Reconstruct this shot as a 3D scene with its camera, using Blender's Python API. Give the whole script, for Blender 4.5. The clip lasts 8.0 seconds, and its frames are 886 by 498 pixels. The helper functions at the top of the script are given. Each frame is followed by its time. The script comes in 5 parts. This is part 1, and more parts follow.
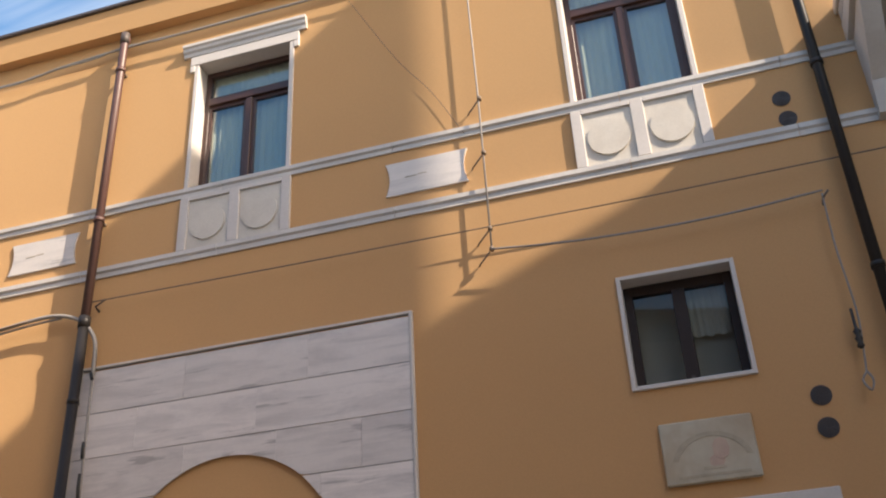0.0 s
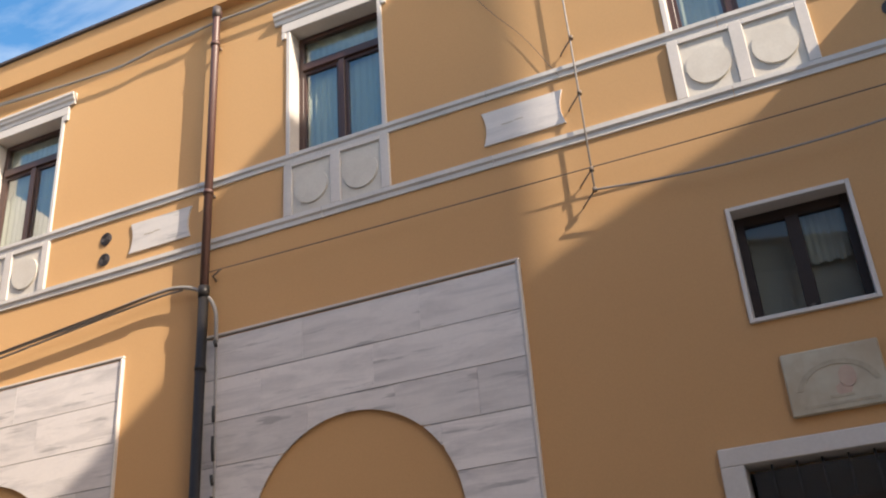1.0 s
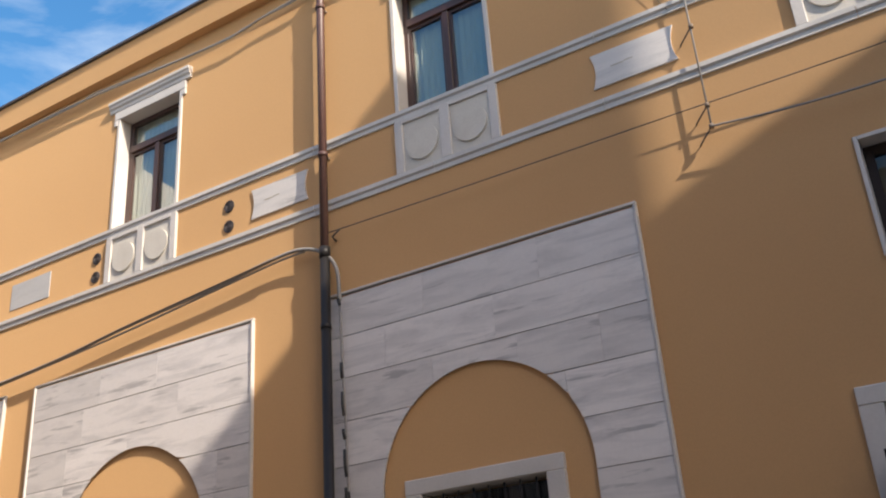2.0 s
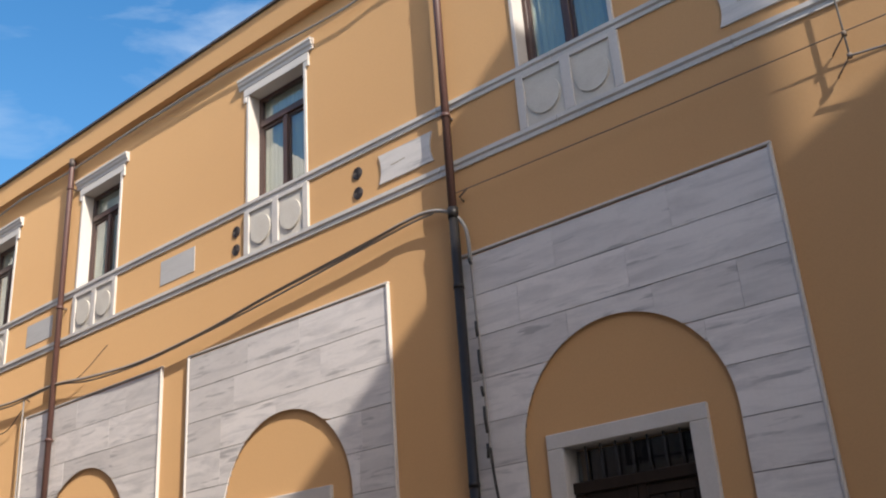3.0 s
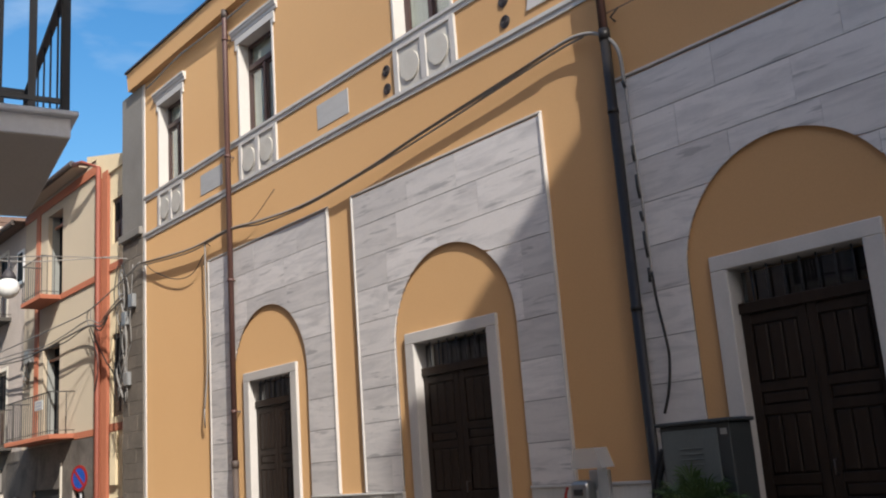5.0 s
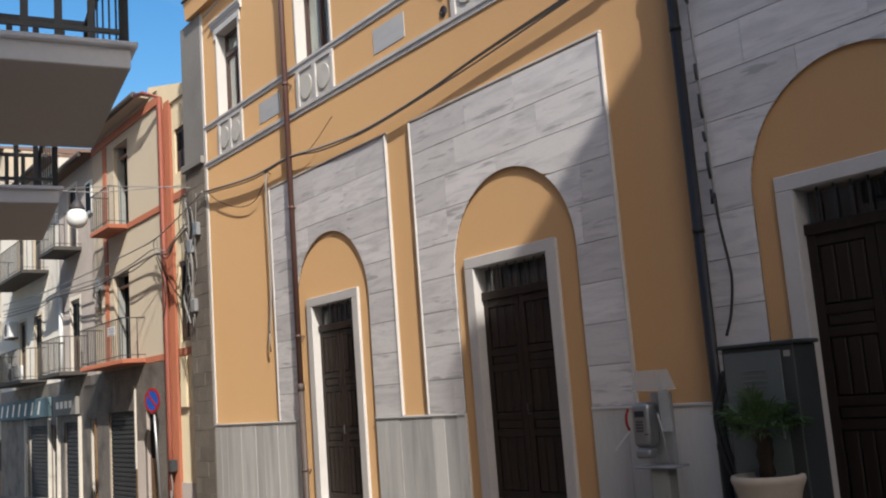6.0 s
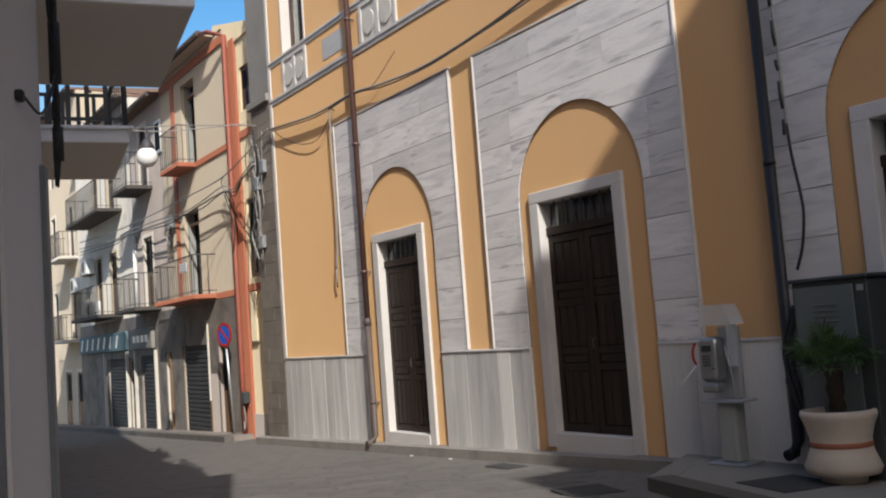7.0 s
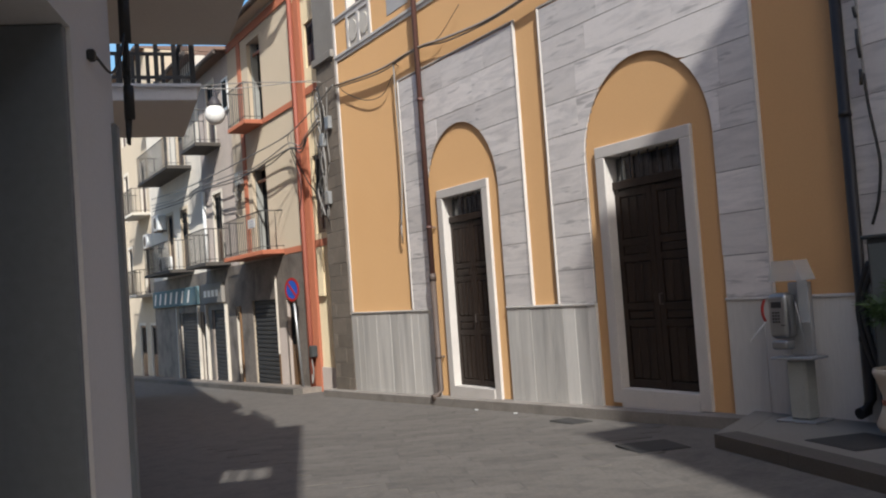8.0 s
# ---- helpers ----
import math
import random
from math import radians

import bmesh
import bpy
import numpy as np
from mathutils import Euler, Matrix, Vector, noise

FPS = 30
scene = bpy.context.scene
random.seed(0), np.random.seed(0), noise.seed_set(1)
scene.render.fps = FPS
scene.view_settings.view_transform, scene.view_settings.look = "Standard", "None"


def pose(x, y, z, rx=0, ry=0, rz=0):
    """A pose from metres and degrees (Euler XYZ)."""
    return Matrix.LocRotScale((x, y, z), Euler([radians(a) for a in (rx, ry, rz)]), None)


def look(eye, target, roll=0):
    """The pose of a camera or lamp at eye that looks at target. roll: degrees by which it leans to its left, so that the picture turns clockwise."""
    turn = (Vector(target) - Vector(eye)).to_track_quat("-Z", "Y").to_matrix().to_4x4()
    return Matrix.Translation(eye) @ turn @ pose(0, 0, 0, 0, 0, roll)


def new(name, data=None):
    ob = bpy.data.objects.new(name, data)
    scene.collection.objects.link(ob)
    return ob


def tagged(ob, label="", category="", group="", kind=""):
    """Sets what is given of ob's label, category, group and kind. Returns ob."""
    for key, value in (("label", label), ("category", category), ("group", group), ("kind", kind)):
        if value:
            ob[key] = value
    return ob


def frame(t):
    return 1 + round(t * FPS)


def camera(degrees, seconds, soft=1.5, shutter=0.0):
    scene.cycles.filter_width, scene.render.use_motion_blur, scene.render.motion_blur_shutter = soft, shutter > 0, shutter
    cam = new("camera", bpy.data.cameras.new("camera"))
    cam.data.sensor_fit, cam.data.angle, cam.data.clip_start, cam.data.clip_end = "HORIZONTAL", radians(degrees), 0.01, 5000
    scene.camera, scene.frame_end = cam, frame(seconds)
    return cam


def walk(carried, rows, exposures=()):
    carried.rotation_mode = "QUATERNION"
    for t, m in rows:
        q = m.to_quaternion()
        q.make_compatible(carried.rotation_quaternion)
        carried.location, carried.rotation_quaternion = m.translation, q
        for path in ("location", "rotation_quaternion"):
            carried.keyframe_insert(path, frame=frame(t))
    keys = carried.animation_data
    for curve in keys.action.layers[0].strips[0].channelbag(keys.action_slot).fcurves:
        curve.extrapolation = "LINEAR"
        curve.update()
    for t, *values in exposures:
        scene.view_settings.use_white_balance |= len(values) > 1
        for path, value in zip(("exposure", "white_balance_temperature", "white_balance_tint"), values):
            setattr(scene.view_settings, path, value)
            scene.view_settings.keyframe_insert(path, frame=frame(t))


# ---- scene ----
cam = camera(49.42, 8.0, soft=2.05)
# seconds, yaw to the left from +y, pitch up, lean
TURNS = [
    (0.0, 15.64, 28.97, -3.22),
    (0.5, 18.90, 27.69, -3.46),
    (1.0, 22.82, 26.34, -4.30),
    (1.5, 26.37, 25.14, -4.11),
    (1.7, 28.02, 24.64, -4.05),
    (2.8, 37.52, 22.38, -4.45),
    (3.0, 39.11, 21.97, -4.16),
    (3.5, 42.28, 20.24, -3.99),
    (4.0, 45.26, 17.75, -3.51),
    (4.5, 47.77, 15.14, -4.12),
    (4.7, 48.49, 14.16, -4.20),
    (5.8, 52.39, 9.08, -4.34),
    (6.0, 53.33, 8.45, -4.30),
    (6.5, 54.96, 6.41, -4.32),
    (7.0, 57.46, 4.90, -4.26),
    (7.5, 59.20, 3.48, -4.14),
    (8.0, 61.50, 2.54, -4.11),
]


def aimed(yaw, pitch, lean):
    """The pose of the standing camera, 1.6 m above the street."""
    y, p = radians(yaw), radians(pitch)
    eye = Vector((0, 0, 1.6))
    ahead = Vector((-math.sin(y) * math.cos(p), math.cos(y) * math.cos(p), math.sin(p)))
    return look(eye, eye + ahead, lean)


walk(cam, [(t, aimed(yaw, pitch, lean)) for t, yaw, pitch, lean in TURNS],
     exposures=[(0.0, 1.43, 7750, 15), (1.5, 1.25, 7250, 13), (3.0, 0.91, 6650, 11), (3.5, 0.79, 6500, 10.5), (4.5, 0.67, 6350, 9.5), (6.5, 0.60, 6180, 8.5), (8.0, 0.64, 6130, 8.5)])

# ---- world and sun ----
SUN_WAY = Vector((-3.2, 1.0, -2.6)).normalized()     # the way the sunlight travels
world = bpy.data.worlds.new("sky")
scene.world = world
world.use_nodes = True
wn = world.node_tree.nodes
wl = world.node_tree.links
wn.clear()
w_out = wn.new("ShaderNodeOutputWorld")
w_bg = wn.new("ShaderNodeBackground")
w_sky = wn.new("ShaderNodeTexSky")
w_sky.sky_type = 'NISHITA'
w_sky.sun_disc = False
w_sky.sun_elevation = math.asin(-SUN_WAY.z)
w_sky.sun_rotation = math.atan2(-SUN_WAY.x, -SUN_WAY.y)
w_sky.air_density = 1.3
w_sky.dust_density = 2.6
w_sky.ozone_density = 2.0
w_co = wn.new("ShaderNodeTexCoord")
w_map = wn.new("ShaderNodeMapping")
w_map.inputs["Scale"].default_value = (1.0, 2.6, 4.2)
w_map.inputs["Rotation"].default_value = (0.2, 0.25, 0.5)
w_noise = wn.new("ShaderNodeTexNoise")
w_noise.inputs["Scale"].default_value = 1.6
w_noise.inputs["Detail"].default_value = 7.0
w_noise.inputs["Roughness"].default_value = 0.55
w_noise.inputs["Distortion"].default_value = 0.9
w_ramp = wn.new("ShaderNodeValToRGB")
w_ramp.color_ramp.elements[0].position = 0.475
w_ramp.color_ramp.elements[0].color = (0, 0, 0, 1)
w_ramp.color_ramp.elements[1].position = 0.80
w_ramp.color_ramp.elements[1].color = (0.62, 0.62, 0.62, 1)
w_mix = wn.new("ShaderNodeMix")
w_mix.data_type = 'RGBA'
w_mix.inputs[7].default_value = (3.9, 4.5, 5.2, 1)
wl.new(w_co.outputs["Generated"], w_map.inputs["Vector"])
wl.new(w_map.outputs["Vector"], w_noise.inputs["Vector"])
wl.new(w_noise.outputs["Fac"], w_ramp.inputs["Fac"])
wl.new(w_ramp.outputs["Color"], w_mix.inputs[0])
w_hsv = wn.new("ShaderNodeHueSaturation")
w_hsv.inputs["Saturation"].default_value = 1.42
wl.new(w_sky.outputs["Color"], w_hsv.inputs["Color"])
wl.new(w_hsv.outputs["Color"], w_mix.inputs[6])
wl.new(w_mix.outputs[2], w_bg.inputs["Color"])
wl.new(w_bg.outputs["Background"], w_out.inputs["Surface"])
w_bg.inputs["Strength"].default_value = 0.118
sun_data = bpy.data.lights.new("sun", 'SUN')
sun_data.energy = 3.35
sun_data.angle = radians(0.55)
sun_data.color = (1.0, 0.94, 0.85)
sun = new("sun", sun_data)
sun.matrix_world = look((30, -20, 40), Vector((30, -20, 40)) + SUN_WAY)


# ---- materials ----
def material(name, base, rough=0.7, grain=40.0, vary=0.12, stains=0.0, stain_scale=0.6, stain=(0.2, 0.17, 0.13),
             bump=0.15, metal=0.0, stretch=(1, 1, 1), per_piece=0.0, spec=0.5, bump_size=0.01):
    """A procedural surface: base colour, fine grain, broad stains, relief, and a change from piece to piece."""
    m = bpy.data.materials.new(name)
    m.use_nodes = True
    n, l = m.node_tree.nodes, m.node_tree.links
    b = n["Principled BSDF"]
    b.inputs["Roughness"].default_value = rough
    b.inputs["Metallic"].default_value = metal
    b.inputs["Specular IOR Level"].default_value = spec
    co = n.new("ShaderNodeTexCoord")
    mp = n.new("ShaderNodeMapping")
    mp.inputs["Scale"].default_value = stretch
    l.new(co.outputs["Object"], mp.inputs["Vector"])
    fine = n.new("ShaderNodeTexNoise")
    fine.inputs["Scale"].default_value = grain
    fine.inputs["Detail"].default_value = 5
    l.new(mp.outputs["Vector"], fine.inputs["Vector"])
    broad = n.new("ShaderNodeTexNoise")
    broad.inputs["Scale"].default_value = stain_scale
    broad.inputs["Detail"].default_value = 4
    broad.inputs["Distortion"].default_value = 0.4
    l.new(mp.outputs["Vector"], broad.inputs["Vector"])
    dark = tuple(c * (1 - vary) for c in base) + (1,)
    light = tuple(min(1, c * (1 + vary)) for c in base) + (1,)
    r1 = n.new("ShaderNodeMix")
    r1.data_type = 'RGBA'
    r1.inputs[6].default_value, r1.inputs[7].default_value = dark, light
    l.new(fine.outputs["Fac"], r1.inputs[0])
    colour = r1.outputs[2]
    rp = n.new("ShaderNodeValToRGB")
    rp.color_ramp.elements[0].position, rp.color_ramp.elements[1].position = 0.45, 0.75
    rp.color_ramp.elements[1].color = (stains, stains, stains, 1)
    rp.color_ramp.elements[0].color = (0, 0, 0, 1)
    l.new(broad.outputs["Fac"], rp.inputs["Fac"])
    r2 = n.new("ShaderNodeMix")
    r2.data_type = 'RGBA'
    r2.inputs[7].default_value = (*stain, 1)
    l.new(rp.outputs["Color"], r2.inputs[0])
    l.new(colour, r2.inputs[6])
    colour = r2.outputs[2]
    if per_piece:
        info = n.new("ShaderNodeObjectInfo")
        hsv = n.new("ShaderNodeHueSaturation")
        mr = n.new("ShaderNodeMapRange")
        mr.inputs["To Min"].default_value, mr.inputs["To Max"].default_value = 1 - per_piece, 1 + per_piece
        l.new(info.outputs["Random"], mr.inputs["Value"])
        l.new(mr.outputs["Result"], hsv.inputs["Value"])
        l.new(colour, hsv.inputs["Color"])
        colour = hsv.outputs["Color"]
    l.new(colour, b.inputs["Base Color"])
    if bump:
        bp = n.new("ShaderNodeBump")
        bp.inputs["Strength"].default_value = bump
        bp.inputs["Distance"].default_value = bump_size
        l.new(fine.outputs["Fac"], bp.inputs["Height"])
        l.new(bp.outputs["Normal"], b.inputs["Normal"])
    return m


def veined(name, base, vein, per_piece=0.08):
    """Grey marble with long horizontal veins, different on every slab."""
    m = material(name, base, rough=0.5, grain=30, vary=0.05, stains=0.0, bump=0.05, per_piece=per_piece)
    n, l = m.node_tree.nodes, m.node_tree.links
    b = n["Principled BSDF"]
    old = b.inputs["Base Color"].links[0].from_socket
    co = n.new("ShaderNodeTexCoord")
    info = n.new("ShaderNodeObjectInfo")
    add = n.new("ShaderNodeVectorMath")
    add.operation = 'ADD'
    mul = n.new("ShaderNodeMath")
    mul.operation = 'MULTIPLY'
    mul.inputs[1].default_value = 37.0
    l.new(info.outputs["Random"], mul.inputs[0])
    l.new(co.outputs["Object"], add.inputs[0])
    l.new(mul.outputs[0], add.inputs[1])
    mp = n.new("ShaderNodeMapping")
    mp.inputs["Scale"].default_value = (0.8, 1, 5.0)
    mp.inputs["Rotation"].default_value = (0, 0.05, 0)
    l.new(add.outputs[0], mp.inputs["Vector"])
    no = n.new("ShaderNodeTexNoise")
    no.inputs["Scale"].default_value = 1.6
    no.inputs["Detail"].default_value = 8
    no.inputs["Roughness"].default_value = 0.62
    no.inputs["Distortion"].default_value = 0.7
    l.new(mp.outputs["Vector"], no.inputs["Vector"])
    rp = n.new("ShaderNodeValToRGB")
    rp.color_ramp.elements[0].position, rp.color_ramp.elements[1].position = 0.44, 0.74
    rp.color_ramp.elements[0].color, rp.color_ramp.elements[1].color = (0, 0, 0, 1), (0.8, 0.8, 0.8, 1)
    l.new(no.outputs["Fac"], rp.inputs["Fac"])
    mx = n.new("ShaderNodeMix")
    mx.data_type = 'RGBA'
    mx.inputs[7].default_value = (*vein, 1)
    l.new(rp.outputs["Color"], mx.inputs[0])
    l.new(old, mx.inputs[6])
    # short dark dashes along the bedding
    mp2 = n.new("ShaderNodeMapping")
    mp2.inputs["Scale"].default_value = (0.62, 1, 5.4)
    mp2.inputs["Rotation"].default_value = (0, 0.03, 0)
    l.new(add.outputs[0], mp2.inputs["Vector"])
    n2 = n.new("ShaderNodeTexNoise")
    n2.inputs["Scale"].default_value = 2.1
    n2.inputs["Detail"].default_value = 5
    n2.inputs["Roughness"].default_value = 0.55
    n2.inputs["Distortion"].default_value = 0.25
    l.new(mp2.outputs["Vector"], n2.inputs["Vector"])
    rp2 = n.new("ShaderNodeValToRGB")
    rp2.color_ramp.elements[0].position, rp2.color_ramp.elements[1].position = 0.60, 0.67
    rp2.color_ramp.elements[0].color, rp2.color_ramp.elements[1].color = (0, 0, 0, 1), (0.75, 0.75, 0.75, 1)
    l.new(n2.outputs["Fac"], rp2.inputs["Fac"])
    mx2 = n.new("ShaderNodeMix")
    mx2.data_type = 'RGBA'
    mx2.inputs[7].default_value = (*(0.78 * c for c in vein), 1)
    l.new(rp2.outputs["Color"], mx2.inputs[0])
    l.new(mx.outputs[2], mx2.inputs[6])
    l.new(mx2.outputs[2], b.inputs["Base Color"])
    return m


def glazing(name, tint=(0.55, 0.6, 0.62), gloss=0.35, edge=0.6):
    """Thin window glass: it lets light through and mirrors more at a flat angle."""
    m = bpy.data.materials.new(name)
    m.use_nodes = True
    n, l = m.node_tree.nodes, m.node_tree.links
    n.clear()
    out = n.new("ShaderNodeOutputMaterial")
    mix = n.new("ShaderNodeMixShader")
    tr = n.new("ShaderNodeBsdfTransparent")
    tr.inputs["Color"].default_value = (*tint, 1)
    gl = n.new("ShaderNodeBsdfGlossy")
    gl.inputs["Roughness"].default_value = 0.02
    gl.inputs["Color"].default_value = (0.95, 0.97, 1, 1)
    lw = n.new("ShaderNodeLayerWeight")
    lw.inputs["Blend"].default_value = 0.5
    pw = n.new("ShaderNodeMath")
    pw.operation = 'POWER'
    pw.inputs[1].default_value = 3.0
    ad = n.new("ShaderNodeMath")
    ad.operation = 'MULTIPLY_ADD'
    ad.inputs[1].default_value = edge
    ad.inputs[2].default_value = gloss
    ad.use_clamp = True
    l.new(lw.outputs["Facing"], pw.inputs[0])
    l.new(pw.outputs[0], ad.inputs[0])
    no = n.new("ShaderNodeTexNoise")
    no.inputs["Scale"].default_value = 1.3
    bp = n.new("ShaderNodeBump")
    bp.inputs["Strength"].default_value = 0.04
    l.new(no.outputs["Fac"], bp.inputs["Height"])
    l.new(bp.outputs["Normal"], gl.inputs["Normal"])
    l.new(ad.outputs[0], mix.inputs["Fac"])
    l.new(tr.outputs[0], mix.inputs[1])
    l.new(gl.outputs[0], mix.inputs[2])
    l.new(mix.outputs[0], out.inputs["Surface"])
    return m


PLASTER = material("ochre_plaster", (0.635, 0.385, 0.18), 0.85, 55, 0.06, 0.22, 0.45, (0.57, 0.32, 0.14), 0.12, bump_size=0.004)
MARBLE = veined("veined_marble", (0.73, 0.683, 0.658), (0.47, 0.443, 0.437), 0.13)
MARBLE_LOW = material("marble_wainscot", (0.62, 0.595, 0.56), 0.5, 18, 0.10, 0.7, 1.4, (0.34, 0.33, 0.32), 0.06, stretch=(3.0, 1, 0.35), per_piece=0.17)
JOINT = material("joint_mortar", (0.22, 0.20, 0.19), 0.9, 60, 0.2)
TRIM = material("white_stone", (0.60, 0.56, 0.525), 0.6, 35, 0.08, 0.35, 1.5, (0.42, 0.40, 0.37), 0.10)
BAND = material("grey_stone_band", (0.60, 0.575, 0.545), 0.65, 30, 0.10, 0.45, 1.1, (0.33, 0.32, 0.31), 0.12)
RELIEF = material("pale_relief_stone", (0.61, 0.57, 0.505), 0.75, 45, 0.10, 0.5, 3.5, (0.47, 0.42, 0.36), 0.07)
PLINTH = material("plinth_stone", (0.25, 0.225, 0.20), 0.85, 40, 0.18, 0.65, 1.8, (0.12, 0.105, 0.09), 0.3)
WOOD = material("dark_door_wood", (0.020, 0.0115, 0.0075), 0.5, 22, 0.4, 0.5, 2.0, (0.040, 0.025, 0.016), 0.3, stretch=(6, 6, 0.6), spec=0.3)
FRAME = material("brown_window_wood", (0.060, 0.028, 0.022), 0.4, 30, 0.2, 0.0, bump=0.1, stretch=(5, 5, 1))
FRAME_DARK = material("dark_window_wood", (0.026, 0.016, 0.013), 0.55, 30, 0.2, 0.0, bump=0.1, stretch=(5, 5, 1), spec=0.3)
GLASS = glazing("window_glass", (0.88, 0.93, 0.90), 0.10)
GLASS_SMALL = glazing("small_window_glass", (0.86, 0.88, 0.87), 0.022, 0.2)
GLASS_DARK = glazing("dark_glass", (0.6, 0.62, 0.63), 0.05)
CURTAIN = material("curtain_cloth", (0.37, 0.375, 0.325), 0.9, 60, 0.08, 0.0, bump=0.2)
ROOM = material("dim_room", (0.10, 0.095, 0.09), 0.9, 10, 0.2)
PIPE = material("brown_downpipe", (0.10, 0.048, 0.040), 0.45, 25, 0.2, 0.4, 1.5, (0.14, 0.085, 0.07), 0.08)
PIPE_DARK = material("dark_slate_pipe", (0.020, 0.018, 0.018), 0.42, 25, 0.25, 0.4, 1.5, (0.040, 0.036, 0.034), 0.08, spec=0.28)
PIPE_FOOT = material("rusty_brown_foot", (0.085, 0.062, 0.052), 0.6, 30, 0.25, 0.5, 3.0, (0.12, 0.085, 0.065), 0.15)
# near-black, standing in for unlit rooms behind far panes and doors
DARK_INSIDE = material("dark_far_inside", (0.02, 0.022, 0.025), 0.7, 20, 0.1, bump=0.0, spec=0.02)
BLIND = material("grey_blind_cloth", (0.30, 0.29, 0.265), 0.9, 60, 0.1, 0.3, 2.0, (0.25, 0.24, 0.22), bump=0.1)
NET = material("pale_net_cloth", (0.42, 0.41, 0.37), 0.9, 60, 0.1, bump=0.2)
# grey balcony stone, blackened for the shade on its underside
SHADED_STONE = material("shaded_balcony_stone", (0.075, 0.066, 0.058), 0.9, 22, 0.2, 0.6, 1.4, (0.09, 0.08, 0.07), 0.4)
# mottled brown, darkened for the shade under the far balconies
PIER = material("mottled_shaded_plaster", (0.24, 0.205, 0.175), 0.95, 14, 0.3, 0.85, 1.7, (0.10, 0.083, 0.07), 0.4)
OCHRE_DOOR = material("ochre_wood_door", (0.20, 0.11, 0.05), 0.6, 25, 0.25, bump=0.1, stretch=(5, 5, 1))
METAL_SIDE = material("dark_cabinet_metal", (0.045, 0.050, 0.052), 0.5, 40, 0.15, bump=0.05)
CONCRETE = material("grey_green_concrete", (0.30, 0.305, 0.285), 0.85, 35, 0.12, 0.4, 3.0, (0.22, 0.22, 0.205), 0.2)
PIPE_CORAL = material("dark_coral_pipe", (0.27, 0.075, 0.045), 0.6, 30, 0.15, 0.3, 2.0, (0.2, 0.06, 0.04), 0.1)
CAP = material("dark_roof_metal", (0.07, 0.055, 0.05), 0.55, 20, 0.3)
CABLE = material("grey_cable", (0.27, 0.255, 0.24), 0.7, 60, 0.3)
CABLE_DARK = material("black_cable", (0.025, 0.024, 0.023), 0.6, 60, 0.2)
IRON = material("rusty_iron", (0.16, 0.12, 0.09), 0.7, 80, 0.35)
GALV = material("galvanised_steel", (0.45, 0.46, 0.47), 0.4, 60, 0.12, metal=0.7)
VENT = material("vent_metal", (0.05, 0.045, 0.05), 0.6, 60, 0.3)
GREY_WALL = material("grey_render", (0.27, 0.25, 0.225), 0.9, 22, 0.14, 0.55, 0.9, (0.18, 0.165, 0.15), 0.4)
ASHLAR = material("brown_ashlar", (0.205, 0.172, 0.138), 0.9, 25, 0.25, 0.55, 2.5, (0.13, 0.108, 0.088), 0.5, per_piece=0.14)
PAVE = material("street_paving", (0.132, 0.119, 0.106), 0.85, 24, 0.34, 0.6, 4.2, (0.066, 0.062, 0.058), 0.5, per_piece=0.13)
SLAB = material("platform_stone", (0.235, 0.212, 0.185), 0.8, 30, 0.16, 0.5, 0.8, (0.165, 0.147, 0.127), 0.3)
BASALT = material("kerb_stone", (0.105, 0.09, 0.076), 0.85, 40, 0.22, 0.4, 1.5, (0.07, 0.06, 0.052), 0.4)
NEAR_WALL = material("beige_near_plaster", (0.66, 0.63, 0.61), 0.85, 50, 0.06, 0.3, 0.7, (0.56, 0.53, 0.51), 0.15)
# opening's shade put into its colour; the metal corner strip shares it
NEAR_DARK = material("dark_strip_and_shop_shade", (0.17, 0.182, 0.195), 0.5, 30, 0.12, bump=0.1)
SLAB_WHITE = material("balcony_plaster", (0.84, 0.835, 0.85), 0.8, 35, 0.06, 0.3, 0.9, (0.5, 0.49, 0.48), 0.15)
# underside darker and warmer than the slab: shade and bounce in its colour
SLAB_SHADED = material("balcony_soffit_shaded", (0.60, 0.545, 0.49), 0.9, 40, 0.08, 0.3, 0.8, (0.52, 0.465, 0.415), 0.2)
RAIL = material("black_rail_paint", (0.04, 0.042, 0.048), 0.4, 40, 0.2, bump=0.05)
CREAM = material("cream_render", (0.54, 0.455, 0.345), 0.9, 30, 0.06, 0.35, 0.7, (0.48, 0.41, 0.31), 0.2)
YELLOW = material("pale_yellow_render", (0.76, 0.63, 0.42), 0.9, 30, 0.06, 0.3, 0.7, (0.55, 0.46, 0.30), 0.2)
CORAL = material("coral_paint", (0.44, 0.15, 0.08), 0.8, 35, 0.10, 0.3, 1.2, (0.45, 0.16, 0.09), 0.15)
GREIGE = material("worn_grey_render", (0.45, 0.385, 0.345), 0.95, 18, 0.14, 0.6, 0.8, (0.26, 0.235, 0.21), 0.4)
WHITEWASH = material("white_render", (0.66, 0.605, 0.525), 0.9, 25, 0.07, 0.35, 0.8, (0.5, 0.48, 0.45), 0.25)
SHUTTER = material("steel_shutter", (0.058, 0.060, 0.064), 0.75, 30, 0.1, 0.3, 1.5, (0.085, 0.083, 0.08), 0.1, spec=0.2)
ORANGE_DOOR = material("orange_wood_door", (0.36, 0.12, 0.04), 0.5, 25, 0.2, bump=0.1, stretch=(5, 5, 1))
TILE = material("roof_tile", (0.16, 0.10, 0.075), 0.85, 20, 0.3, 0.5, 1.5, (0.16, 0.10, 0.07), 0.4)
